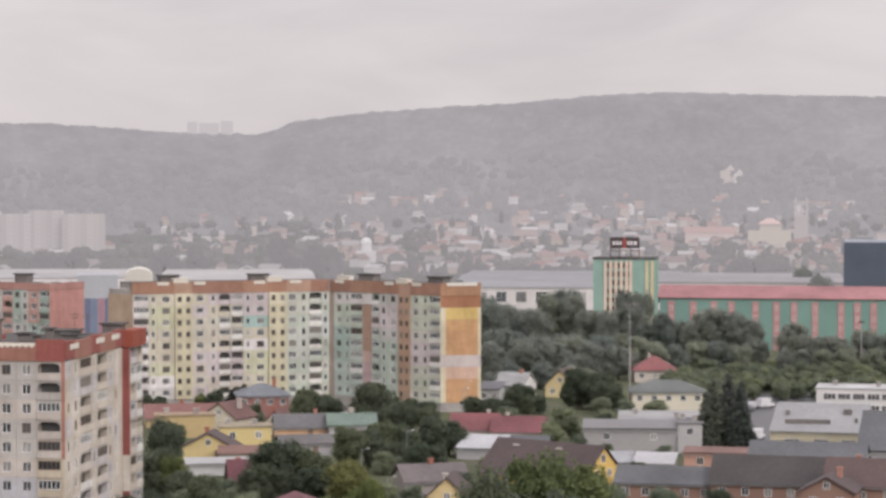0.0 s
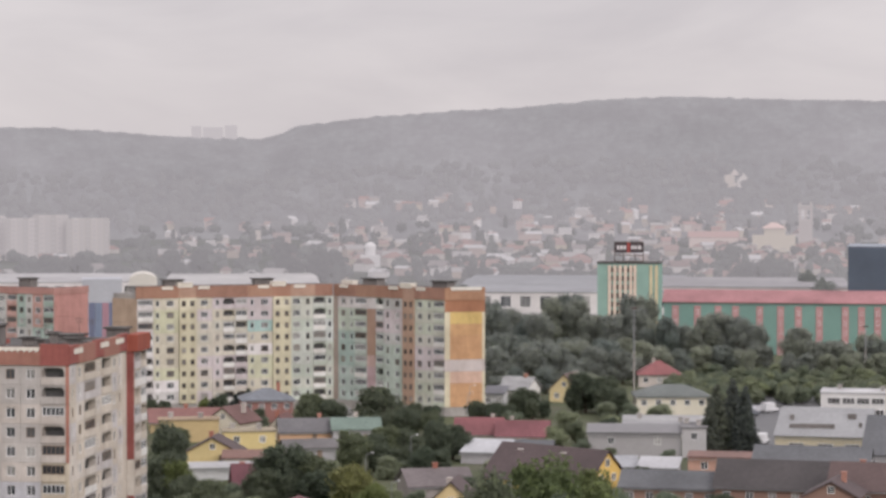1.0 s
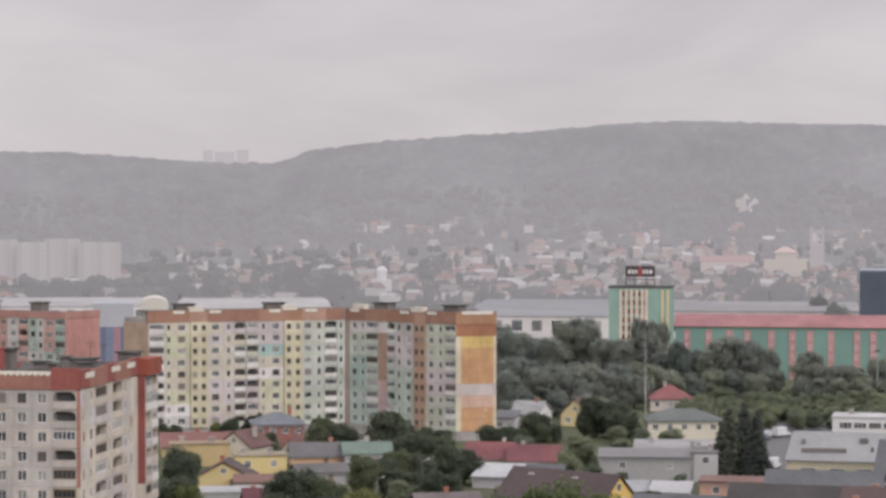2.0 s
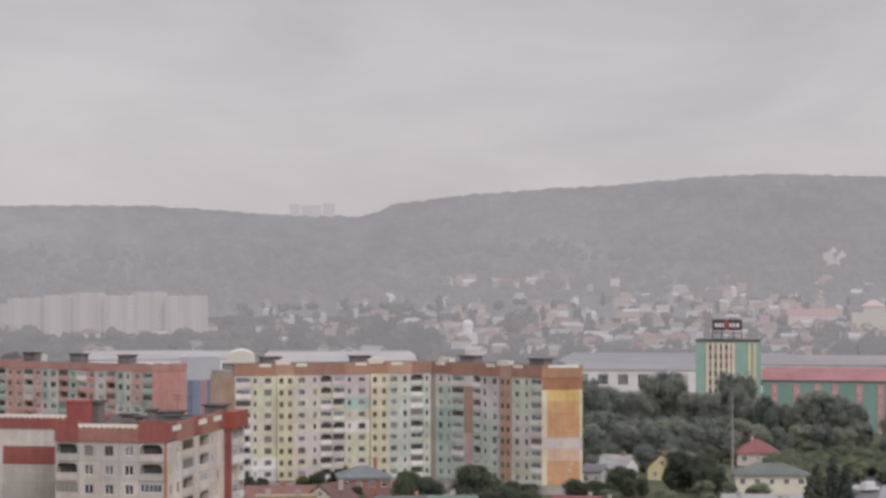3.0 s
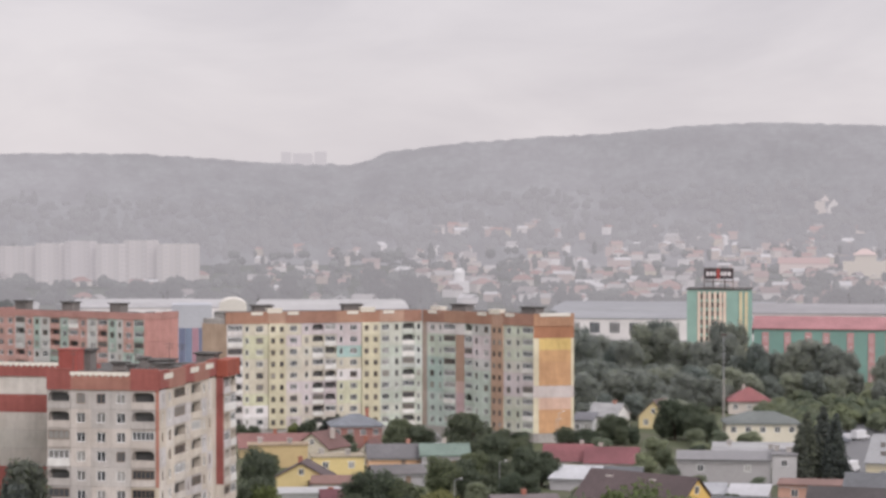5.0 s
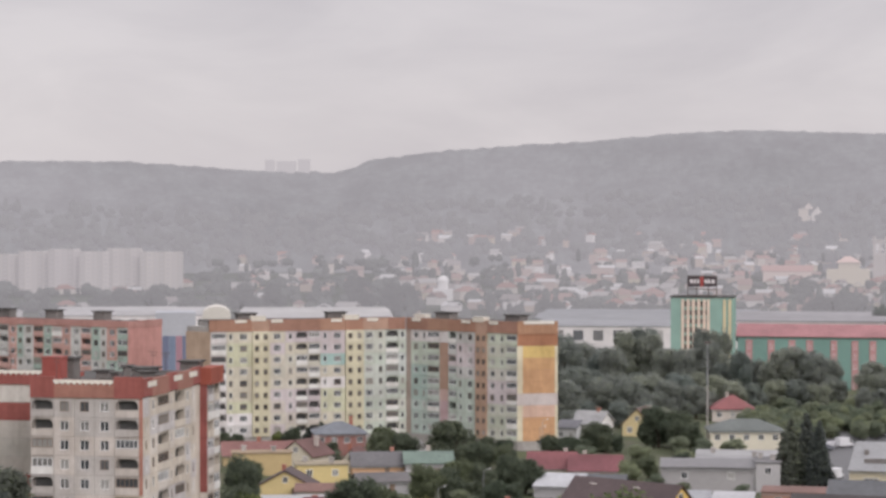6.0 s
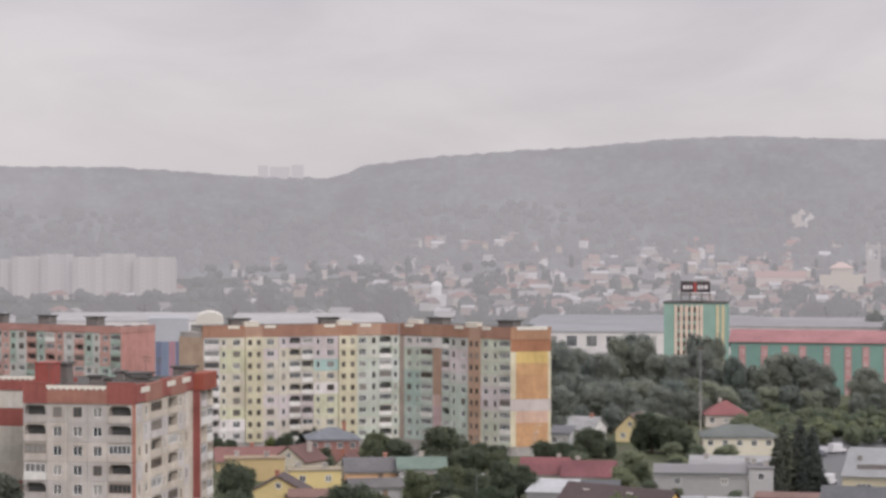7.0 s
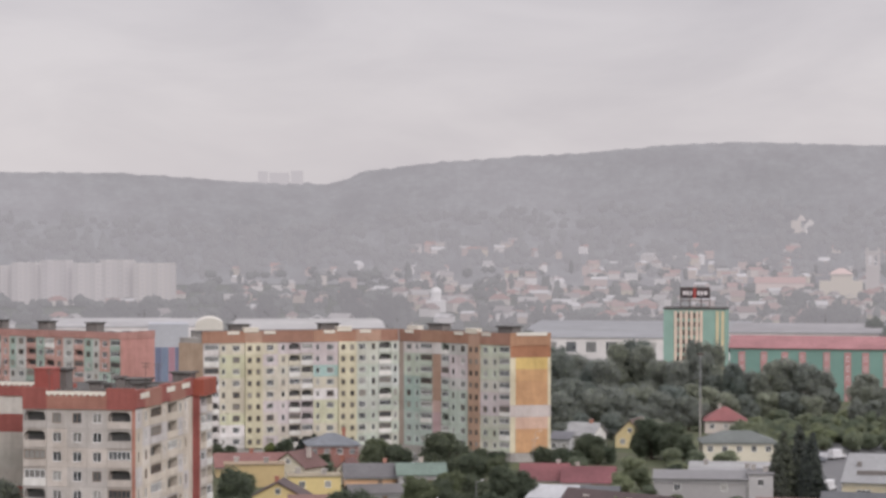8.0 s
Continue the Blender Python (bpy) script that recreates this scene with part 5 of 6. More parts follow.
house((-57.9, 326.9), -1.9, 18.5, 12.0, 8.5, 4.3, "hip", (0.5, 0.35, 0.28), DARK_R, "tall house with a dark hipped roof and brick chimneys", bays=5)
house((-49.5, 321.2), -11.2, 3.8, 6.0, 7.1, 4.0, "gy", CREAM, (0.5, 0.12, 0.11), "small annex with a bright red roof", bays=1, chimney=False)
house((-33.5, 358.4), 13.3, 13.8, 9.0, 3.9, 2.7, "gx", GREYW, (0.12, 0.11, 0.115), "house with a dark grey roof and white gable")
house((-34.5, 436.6), 10.5, 4.9, 8.0, 2.2, 4.0, "gx", (0.25, 0.13, 0.12), WINE_R, "narrow brick house with a purple-red roof", rows=2, bays=2)
house((-40.4, 512.4), 8.5, 10.6, 7.0, 4.4, 0.7, "flat", (0.62, 0.5, 0.24), (0.4, 0.34, 0.24), "flat yellow rendered house beside gardens", bays=2)
house((-46.1, 491.8), -2.6, 10.7, 8.0, 2.5, 2.9, "gy", (0.6, 0.48, 0.24), BROWN_R, "yellow house with a low brown gable roof", bays=2)
house((-38.2, 485.5), 2.5, 10.1, 6.0, 2.2, 1.1, "gx", TANW, RUST_R, "low house with a rusty brown roof", chimney=False)
house((-40.2, 468.5), 7.9, 15.5, 6.0, 2.2, 0.4, "shed", (0.5, 0.5, 0.5), (0.48, 0.48, 0.48), "long white-grey shed with a sheet roof", metal=True, chimney=False)
house((-57.4, 553.0), 9.9, 16.0, 9.0, 2.5, 2.4, "gx", TANW, (0.29, 0.14, 0.125), "house with a dusty red roof and ochre walls")
house((-54.9, 533.2), 7.9, 12.6, 6.0, 4.7, 0.6, "flat", (0.47, 0.36, 0.19), (0.4, 0.3, 0.2), "blank ochre outbuilding with a flat roof", chimney=False, rows=0)
house((-48.6, 542.8), -24.9, 8.2, 9.0, 3.4, 3.1, "gy", CREAM, (0.2, 0.11, 0.1), "cream house with a dark red gable roof", bays=2)
house((-41.2, 576.5), 9.1, 11.7, 10.0, 5.1, 2.4, "hip", (0.3, 0.15, 0.13), (0.24, 0.26, 0.29), "brick house with a blue-grey hipped roof", rows=2, bays=4)
house((-29.9, 531.2), 7.2, 11.0, 9.0, 2.5, 2.3, "gx", PEACH, (0.16, 0.155, 0.16), "peach house with a dark grey roof")
house((-36.2, 538.8), -8.2, 5.3, 9.0, 2.2, 2.9, "gy", CREAM, (0.24, 0.12, 0.11), "cream gabled house with a red-brown roof", bays=1)
house((-19.1, 529.7), 6.1, 9.9, 9.0, 3.2, 1.9, "gx", GREYW, GREEN_R, "house with a faded green sheet roof")
house((-21.7, 561.6), 10.2, 5.1, 7.0, 2.4, 2.0, "gy", WHITE, (0.45, 0.44, 0.43), "white gabled cottage with a pale roof", bays=1, chimney=False)
house((-27.1, 499.3), 13.1, 10.1, 7.0, 2.6, 1.3, "gx", GREYW, (0.18, 0.17, 0.17), "low outbuilding with a grey roof", chimney=False)
house((16.2, 624.8), -25.5, 7.6, 9.0, 3.3, 2.7, "gx", WHITE, (0.44, 0.44, 0.44), "white house with a pale grey roof")
house((11.3, 611.9), -11.1, 5.0, 7.0, 3.3, 1.3, "shed", (0.45, 0.45, 0.45), (0.2, 0.2, 0.22), "grey outbuilding with a dark lean-to roof", chimney=False)
house((29.2, 626.3), -18.7, 7.5, 9.0, 3.1, 3.8, "gy", (0.64, 0.53, 0.3), (0.17, 0.12, 0.1), "yellow house with a brown gable roof", bays=2)
house((56.7, 669.6), -0.8, 10.9, 10.0, 3.4, 3.4, "hip", (0.55, 0.5, 0.45), (0.3, 0.11, 0.11), "house with a rounded red tiled roof")
house((-136.4, 588.4), 7.1, 10.2, 10.0, 2.6, 2.1, "gx", (0.5, 0.5, 0.5), (0.32, 0.35, 0.39), "low hall with a blue-grey sheet roof", metal=True, chimney=False)
house((-105.3, 458.0), 4.9, 5.4, 7.0, 3.0, 1.8, "gx", BRICK, (0.38, 0.12, 0.12), "cottage with a red roof")
house((-110.8, 467.0), 5.3, 2.8, 7.0, 4.9, 1.8, "gx", BRICK, (0.36, 0.13, 0.14), "cottage with a pinkish red roof", chimney=False)
house((-158.4, 681.8), 9.1, 12.6, 10.0, 2.7, 2.8, "gx", (0.5, 0.4, 0.35), (0.36, 0.13, 0.11), "long house with a red roof", chimney=False)


# brick chimney stacks of the tall dark-roofed house
stack = next(o for o in HOUSES if "brick chimneys" in o["label"])
for x, y, z, w, hgt in ((-4.2, 2.5, 9.6, 0.9, 2.8), (0.6, 5.5, 11.4, 2.2, 1.8), (3.4, 6.5, 10.8, 0.8, 1.6)):
    part("chimney", Build().box(-w / 2, w / 2, -0.5, 0.5, 0, hgt).box(-w / 2 - 0.12, w / 2 + 0.12, -0.62, 0.62, hgt, hgt + 0.2).mesh("chimney", PLAIN), stack, (x, y, z), colour=(0.25, 0.085, 0.075))

# windows in the yellow gable, pale chimney stacks
big = next(o for o in HOUSES if "yellow gable" in o["label"])
bw = big["wide"]
for y, z in ((2.5, 0.6), (6.0, 0.6), (9.5, 0.6), (4.2, 3.6), (7.8, 3.6), (6.0, 6.2)):
    fr = part("window", CACHE["hw"], big, (bw / 2 + 0.06, y - 0.65, z), 90)
    part("pane", CACHE["hp"], fr)
for x in (bw * 0.12, -bw * 0.3):
    part("chimney", Build().box(-0.7, 0.7, -0.5, 0.5, 0, 2.6).mesh("chimney", PLAIN), big, (x, 5.2, big["eave"] + 2.0), colour=(0.6, 0.56, 0.52))

# bands of wide windows on the white office and cream garage
for text, z, xs in (("white low office", 3.0, (-8.6, -5.2, -1.8, 1.6, 5.0)), ("white low office", 0.3, (-8.6, -5.2, -1.8, 1.6, 5.0)), ("cream garage", 3.4, (-6.2, -0.6, 4.6))):
    host = next(o for o in HOUSES if text in o["label"])
    for x in xs:
        fr = part("window", once("wide_w", lambda: window_frame(2.9, 1.5, 3, FRAME)), host, (x, -0.14, z))
        part("pane", once("wide_p", lambda: Build().box(0.05, 2.85, 0.04, 0.07, 0.05, 1.45).mesh("pane", DARK_PANE)), fr)

# skylights and vents on the pale garage roof
garage = next(o for o in HOUSES if "cream garage" in o["label"])
for x, y, w, d in ((-6.5, 7.5, 0.8, 0.8), (5.2, 8.5, 1.6, 1.2), (-1.0, 3.6, 6.5, 0.5), (-4, 3.4, 5.0, 0.4), (7.2, 4.5, 0.6, 0.6)):
    part("skylight", Build().box(-w / 2, w / 2, -d / 2, d / 2, 0, 1.1).mesh("skylight", SOOTY), garage, (x, y, garage["eave"] + y * garage["slope"] - 0.1))

# garden shrubs and small trees between the houses
spots = [(o.location.x, o.location.y) for o in HOUSES]
made = 0
while made < 150:
    az, r = turner.uniform(-11.5, 8.5), turner.uniform(345, 620)
    x, y = r * math.sin(radians(az)), r * math.cos(radians(az))
    if min(math.hypot(x - a, (y - b - 4) * 0.8) for a, b in spots) < 10.5 or (az > 5.2 and r > 480) or (2.0 < az < 3.4 and 555 < r < 640) or (-11.2 < az < -6.8 and r < 430) or r > 575 and az < 0.6:
        continue
    hh = turner.uniform(2.2, 5.6)
    tree(x, y, hh, hh * turner.uniform(0.5, 0.75), turner.choice(("bush", "dark", "bush", "bush")), turner.uniform(0, 360))
    made += 1

# low houses in the gap behind the blocks
for i in range(16):
    az, r = turner.uniform(-14.3, -12.0), turner.uniform(655, 850)
    at = (round(r * math.sin(radians(az)), 1), round(r * math.cos(radians(az)), 1))
    house(at, turner.uniform(-20, 40), turner.uniform(8, 14), 8, turner.uniform(3, 5), turner.uniform(1.2, 2.6), turner.choice(("gx", "hip", "gx")), turner.choice((CREAM, GREYW, WHITE, PEACH)), turner.choice((RUST_R, GREY_R, SLATE_R, RED_R, GREY_R)), "low house with plain rendered walls in the gap", chimney=False)
    tree(at[0] + turner.uniform(-9, 9), at[1] - 8, turner.uniform(4, 9), turner.uniform(2.5, 4), "grey", turner.uniform(0, 360))

# ---- works, halls and the green office tower ----
def hall(at, turn, w, d, h, wall, roof, label, bays, rise=1.5, strip=True):
    ob = thing("hall", (*at, 0), turn, label, "industrial hall")
    # wall and roof emit a little, as painted haze
    part("wall", Build().box(0, w, 0, d, 0, h - 0.02).mesh("wall", HAZE_GLOW_WALL), ob, colour=wall)
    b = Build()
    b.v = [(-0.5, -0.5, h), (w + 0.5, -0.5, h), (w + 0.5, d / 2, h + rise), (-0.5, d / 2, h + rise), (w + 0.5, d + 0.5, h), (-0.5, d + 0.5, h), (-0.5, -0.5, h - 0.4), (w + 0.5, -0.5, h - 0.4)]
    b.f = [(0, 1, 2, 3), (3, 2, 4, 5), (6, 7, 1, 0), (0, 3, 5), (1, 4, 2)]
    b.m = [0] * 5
    part("roof", b.mesh("roof", HAZE_GLOW_WALL), ob, colour=roof)
    if strip:
        for i in range(bays):
            x = (i + 0.5) * w / bays
            fr = part("window", once("hallw", lambda: window_frame(4.2, 4.4, 4, FRAME)), ob, (x - 2.1, -0.05, h - 6.2))
            part("pane", once("hallp", lambda: pane_mesh(4.2, 4.4)), fr)
    return ob


hall((3.6, 1013.0), -1.75 - 2, 96, 160, 9, (0.52, 0.5, 0.48), (0.245, 0.25, 0.258), "wide white factory hall with a blue-grey roof", 12)
hall((87.1, 1016.3), -6.62 - 1, 74, 90, 11, (0.5, 0.46, 0.44), (0.26, 0.255, 0.26), "long grey factory shed with a pale roof", 9)
hall((-198.7, 1071.7), 8.75, 66, 90, 10, (0.6, 0.57, 0.55), (0.34, 0.335, 0.335), "pale factory hall with a white roof", 9)
hall((-112.7, 1003.7), 4.94, 62, 120, 11.5, (0.62, 0.6, 0.58), (0.36, 0.355, 0.35), "pale factory hall with a shining white roof", 8)


hall((-9.3, 985.0), 0.18, 14, 30, 9.5, (0.5, 0.5, 0.52), (0.2, 0.26, 0.36), "low shed with a blue sheet roof", 2, strip=False)


def green_tower():
    rnd = random.Random(8)
    ob = thing("office_tower", (50.8, 848.5, 0), -4.13 - 4, "green and cream striped office tower with a rooftop sign", "office tower")
    w, d, h = 21.0, 16.0, 26.4
    # tower wall and piers emit a little, standing in for haze
    part("wall", Build().box(0, w, 0, d, 0, h).mesh("wall", HAZE_GLOW_WALL), ob, colour=(0.19, 0.32, 0.265))
    pier = once("gt_p", lambda: Build().box(0, 0.95, -0.35, 0, 0, h - 0.6).mesh("pier", HAZE_GLOW_WALL))
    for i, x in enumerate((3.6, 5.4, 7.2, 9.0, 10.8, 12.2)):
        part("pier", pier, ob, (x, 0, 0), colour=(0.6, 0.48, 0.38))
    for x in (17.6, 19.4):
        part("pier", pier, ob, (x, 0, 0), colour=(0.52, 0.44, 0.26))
    for x in (4.55, 6.35, 8.15, 9.95, 11.6):
        for f in range(9):
            fr = part("window", once("gtw", lambda: window_frame(0.8, 1.7, 1, DARK_FRAME)), ob, (x + 0.02, -0.1, h - 3 - f * 2.9))
            part("pane", once("gtp", lambda: pane_mesh(0.8, 1.7)), fr)
    part("roof", Build().box(-0.3, w + 0.3, -0.4, d + 0.3, h, h + 0.4).mesh("roof", BITUMEN), ob)
    # sign frame on the roof, its lettering as plain bars
    sign = part("sign_frame", Build().lattice([0, 0.3, 3, 3.3, 6.9, 7.2, 9.7, 10], [0, 0.3, 2.2, 2.5, 6.6, 6.9], lambda i, j: i % 2 == 0 or j % 2 == 0, 0, 0.3).mesh("sign_frame", DARK_STEEL), ob, (5.4, 3, h + 0.4))
    part("sign_board", Build().box(0, 9.6, 0, 0.2, 0, 3.4).mesh("sign_board", PLAIN), sign, (0.2, -0.3, 3.2), colour=(0.06, 0.045, 0.05))
    for x, ww in ((0.7, 0.9), (1.9, 0.9), (3.1, 0.7), (5.6, 0.8), (6.7, 0.8), (7.9, 1.0)):
        part("sign_bar", Build().box(0, ww, 0, 0.15, 0, 1.3).mesh("sign_bar", PLAIN), sign, (x + 0.2, -0.5, 4.3), colour=(0.7, 0.66, 0.66))
    part("sign_bar", Build().box(0, 1.0, 0, 0.15, 0, 3.4).mesh("sign_bar", PLAIN), sign, (4.4, -0.5, 3.2), colour=(0.4, 0.08, 0.07), label="red upright bar")
    for x in (0.4, 4.6, 9.0):
        part("strut", Build().tube((0, 0, 0), (0, 3.2, 0.1), 0.12, 0.12).mesh("strut", DARK_STEEL), sign, (x, 0.3, 0.1))


green_tower()


def green_works():
    ob = thing("office_building", (68.4, 792.0, 0), -7.39 - 3, "long green factory building with pink window strips and a pink roof", "factory building")
    w, d, h = 82.0, 16.0, 16.5
    part("wall", Build().box(0, w, 0, d, 0, h - 0.02).mesh("wall", PLAIN), ob, colour=(0.18, 0.31, 0.27))
    part("roof", gable_roof(w, d, h, 3.3, 0.6).mesh("roof", TILED), ob, (w / 2, 0, 0), colour=(0.32, 0.155, 0.16))
    strip = once("gws", lambda: Build().box(0, 2.1, -0.2, 0, 0, h - 1.2).mesh("window_strip", PLAIN))
    for x in (2.6, 9.5, 16, 21.5, 29.0, 35.5, 41.0, 47.5, 55.5, 60.5, 65.5, 74.5):
        st = part("window_strip", strip, ob, (x, 0, 0), colour=(0.46, 0.255, 0.25))
        for f in range(5):
            fr = part("window", once("gww", lambda: window_frame(0.9, 1.6, 1, FRAME)), st, (0.6, -0.28, h - 4 - f * 3.1))
    part("end_bay", Build().box(0, 3.0, -0.4, d, 0, h - 0.3).mesh("end_bay", PLAIN), ob, (w - 3.2, 0, 0), colour=(0.5, 0.48, 0.4))


green_works()


def blue_building():
    ob = thing("office_building", (151.3, 948.0, 0), -9.91 - 2, "dark blue glazed commercial building", "commercial building")
    h = 28.9
    # haze over the wall put in as weak emission
    part("wall", Build().box(0, 36, 0, 24, 0, h).mesh("wall", HAZE_GLOW_WALL), ob, colour=(0.06, 0.085, 0.13))
    for i in range(9):
        for j in range(5):
            part("pane", once("bp_", lambda: Build().box(0.06, 3.94, -0.12, -0.02, 0.06, 4.0).mesh("pane", BLUE_GLASS)), ob, (i * 4, 0, h - 4.6 - j * 4.2))
    part("coping", Build().box(-0.2, 36.2, -0.3, 24.2, h, h + 0.5).mesh("coping", PLAIN), ob, colour=(0.3, 0.33, 0.38))


BLUE_GLASS = surface("blue_cladding_glass", (0.085, 0.105, 0.14), 0.35, 0.8, 0.12, 0.0)
blue_building()


def mosaic_building():
    """Blue and white building between the two blocks."""
    ob = thing("office_building", (-109.5, 752.1, 0), 7.93, "blue and white panelled building behind the blocks", "commercial building")
    h = 25.2
    part("wall", Build().box(0, 12, 0, 14, 0, h).mesh("wall", PLAIN), ob, colour=(0.4, 0.41, 0.44))
    for i, c in enumerate([(0.5, 0.48, 0.55), (0.15, 0.17, 0.25), (0.18, 0.22, 0.3), (0.35, 0.2, 0.24), (0.15, 0.17, 0.25), (0.5, 0.5, 0.56)]):
        part("panel", once("mo", lambda: Build().box(0.05, 1.95, -0.15, 0, 0, h * 0.72).mesh("panel", PLAIN)), ob, (i * 2, 0, 0), colour=c)


mosaic_building()


def roof_shed(t_label, at, turn, w, d, h, colour):
    ob = thing("domed_roof", (*at, 0), turn, t_label, "building")
    b = Build()
    out = [(0, 0), (w, 0)] + [(w / 2 + w / 2 * math.cos(a), h - 3 + 3 * math.sin(a)) for a in [math.pi * i / 10 for i in range(11)]]
    part("wall", b.prism(out, 0, d).mesh("wall", PLAIN), ob, colour=colour)


roof_shed("pale vaulted hall behind the long block", (-113.2, 892.8), 6.92, 10.0, 20, 21.2, (0.6, 0.57, 0.52))


# ---- masts, lamps and wires ----
def mast(at, h, label):
    ob = thing("mast", (*at, 0), 0, label, "mast")
    part("pole", Build().tube((0, 0, 0), (0, 0, h * 0.5), 0.26, 0.22, 10).mesh("pole", CONCRETE), ob)
    part("upper_pole", Build().tube((0, 0, h * 0.5), (0, 0, h), 0.2, 0.1, 10).mesh("upper_pole", STEEL), ob)
    part("head", Build().box(-0.8, 0.8, -0.3, 0.3, h, h + 0.5).mesh("head", DARK_STEEL), ob)


mast((48.3, 648.2), 22.0, "tall grey and white floodlight mast among trees")
mast((120.9, 725.0), 12.5, "pale lamp mast in front of the green works")


def street_lamp(at, h):
    ob = thing("street_lamp", (*at, 0), 0, "grey street lamp with a small white head", "street lamp", "street lamps")
    part("pole", once("slp", lambda: Build().tube((0, 0, 0), (0, 0, 8.0), 0.08, 0.05, 7).mesh("pole", STEEL)), ob)
    part("arm", once("sla", lambda: Build().tube((0, 0, 8.0), (1.2, 0, 8.4), 0.05, 0.04, 6).mesh("arm", STEEL)), ob)
    part("head", once("slh", lambda: Build().box(0.95, 1.4, -0.14, 0.14, 8.3, 8.45).mesh("head", FRAME)), ob)


for at in ((5.2, 578.0), (-8.9, 399.9), (-46.2, 369.1), (-41.1, 363.7), (-6.8, 470.0), (4.5, 560.0), (-14.3, 439.8)):
    street_lamp(at, 8)


# ---- parked vehicles and yard surfaces ----
def car(at, turn, colour, van=False):
    ob = thing("van" if van else "car", (*at, 0.03), turn, "white delivery van parked on the yard" if van else "pale car parked on the yard", "van" if van else "car", "parked vehicles")
    hh = 2.3 if van else 1.45
    out = [(-2.4, 0.35), (2.3, 0.35), (2.35, 0.9), (1.4, 1.05), (0.8, hh), (-2.3, hh), (-2.4, 0.9)] if van else [(-2.1, 0.3), (2.1, 0.3), (2.1, 0.8), (1.2, 0.95), (0.6, hh), (-1.2, hh), (-1.9, 0.95), (-2.1, 0.85)]
    part("body", Build().prism(out, -0.9, 0.9).mesh("body", PLAIN), ob, colour=colour)
    part("windscreen", Build().prism([(0.85, 1.1), (1.3, 1.1), (0.8, hh - 0.15)], -0.95, 0.95).mesh("windscreen", PANE), ob)
    for x in (-1.4, 1.4):
        for y in (-0.85, 0.85):
            part("wheel", once("wheel", lambda: Build().tube((0, -0.1, 0), (0, 0.1, 0), 0.33, 0.33, 12).mesh("wheel", ASPHALT)), ob, (x, y, 0.33))


def paving(name, pts, label, z=0.02):
    b = Build().quad(*[(x, y, z) for x, y in pts])
    tagged(new(name, b.mesh(name, ASPHALT)), label, "paving", kind="structure")


paving("road", [(51.0, 497.4), (90.3, 491.8), (117.0, 637.3), (73.3, 643.8)], "wet asphalt yard between the sheds", 0.02)
paving("pavement", [(-8.9, 419.9), (-2.3, 420.0), (2.0, 560.0), (-1.8, 560.0)], "narrow wet street between gardens", 0.03)
car((77.3, 600.3), 40, (0.62, 0.62, 0.63), True)
car((66.8, 530.7), 70, (0.66, 0.66, 0.66), True)
car((74.6, 600.3), 30, (0.5, 0.5, 0.52))
car((80.3, 592.0), 50, (0.3, 0.31, 0.33))
car((71.6, 592.0), 20, (0.15, 0.16, 0.18))


# ---- flat roof close by, with rails and an aerial ----
def near_roof():
    ob = thing("rooftop", (-42.7, 174.9, 0), 16.01 - 16, "flat concrete roof edge with a rail and aerial poles", "building")
    top = 29.9
    part("wall", Build().box(-30, 0, 0, 12, 0, top - 1.5).mesh("wall", OLD_ROOF), ob)
    part("parapet", Build().box(-30, 0.2, 11.7, 12.1, top - 1.5, top + 0.1).mesh("parapet", DARK_STEEL), ob)
    for i in range(9):
        part("roof_beam", once("beam", lambda: Build().box(0, 0.55, 0, 11.2, 0, 0.4).mesh("roof_beam", OLD_SLAB)), ob, (-27.0 + i * 3.1, 0.3, top - 0.5), -8 - 14 * (i % 2))
        part("beam_post", once("bpost", lambda: Build().box(0, 0.4, 0, 0.4, 0, 1.0).mesh("beam_post", OLD_SLAB)), ob, (-26.9 + i * 3.1, 0.5, top - 1.5))
    part("edge_beam", Build().box(-30, 0, 0, 0.5, 0, 0.45).mesh("edge_beam", OLD_SLAB), ob, (0, 0, top - 0.96))
    for i in range(14):
        part("rail_post", once("rp", lambda: Build().tube((0, 0, 0), (0, 0, 0.8), 0.03, 0.03, 6).mesh("rail_post", DARK_STEEL)), ob, (-29 + i * 2.2, 11.9, top + 0.1))
    part("rail", Build().tube((-30, 11.9, 0), (0, 11.9, 0), 0.022, 0.022, 6).mesh("rail", DARK_STEEL), ob, (0, 0, top + 0.85))
    part("aerial_pole", Build().tube((0, 0, 0), (0, 0, 5.2), 0.07, 0.05, 7).box(-0.4, 0.5, -0.1, 0.1, 5.2, 5.34).mesh("aerial_pole", DARK_STEEL), ob, (-5.2, 6, top - 1.5))
    part("shaft", Build().tube((0, 0, 0), (0, 0, 4.4), 0.25, 0.25, 8).prism([(-1.2, 4.3), (1.3, 4.7), (1.3, 4.95), (-1.2, 4.55)], -0.8, 0.8).mesh("shaft", OLD_SLAB), ob, (-13.4, 7, top - 1.5))


# very dark base colour, so gaps between the roof beams read dark
OLD_ROOF = surface("dark_roof_felt", (0.035, 0.03, 0.027), 0.9, 1.5, 0.35, 0.03)
OLD_SLAB = surface("weathered_roof_slab", (0.25, 0.205, 0.165), 0.9, 1.5, 0.3, 0.03)
near_roof()


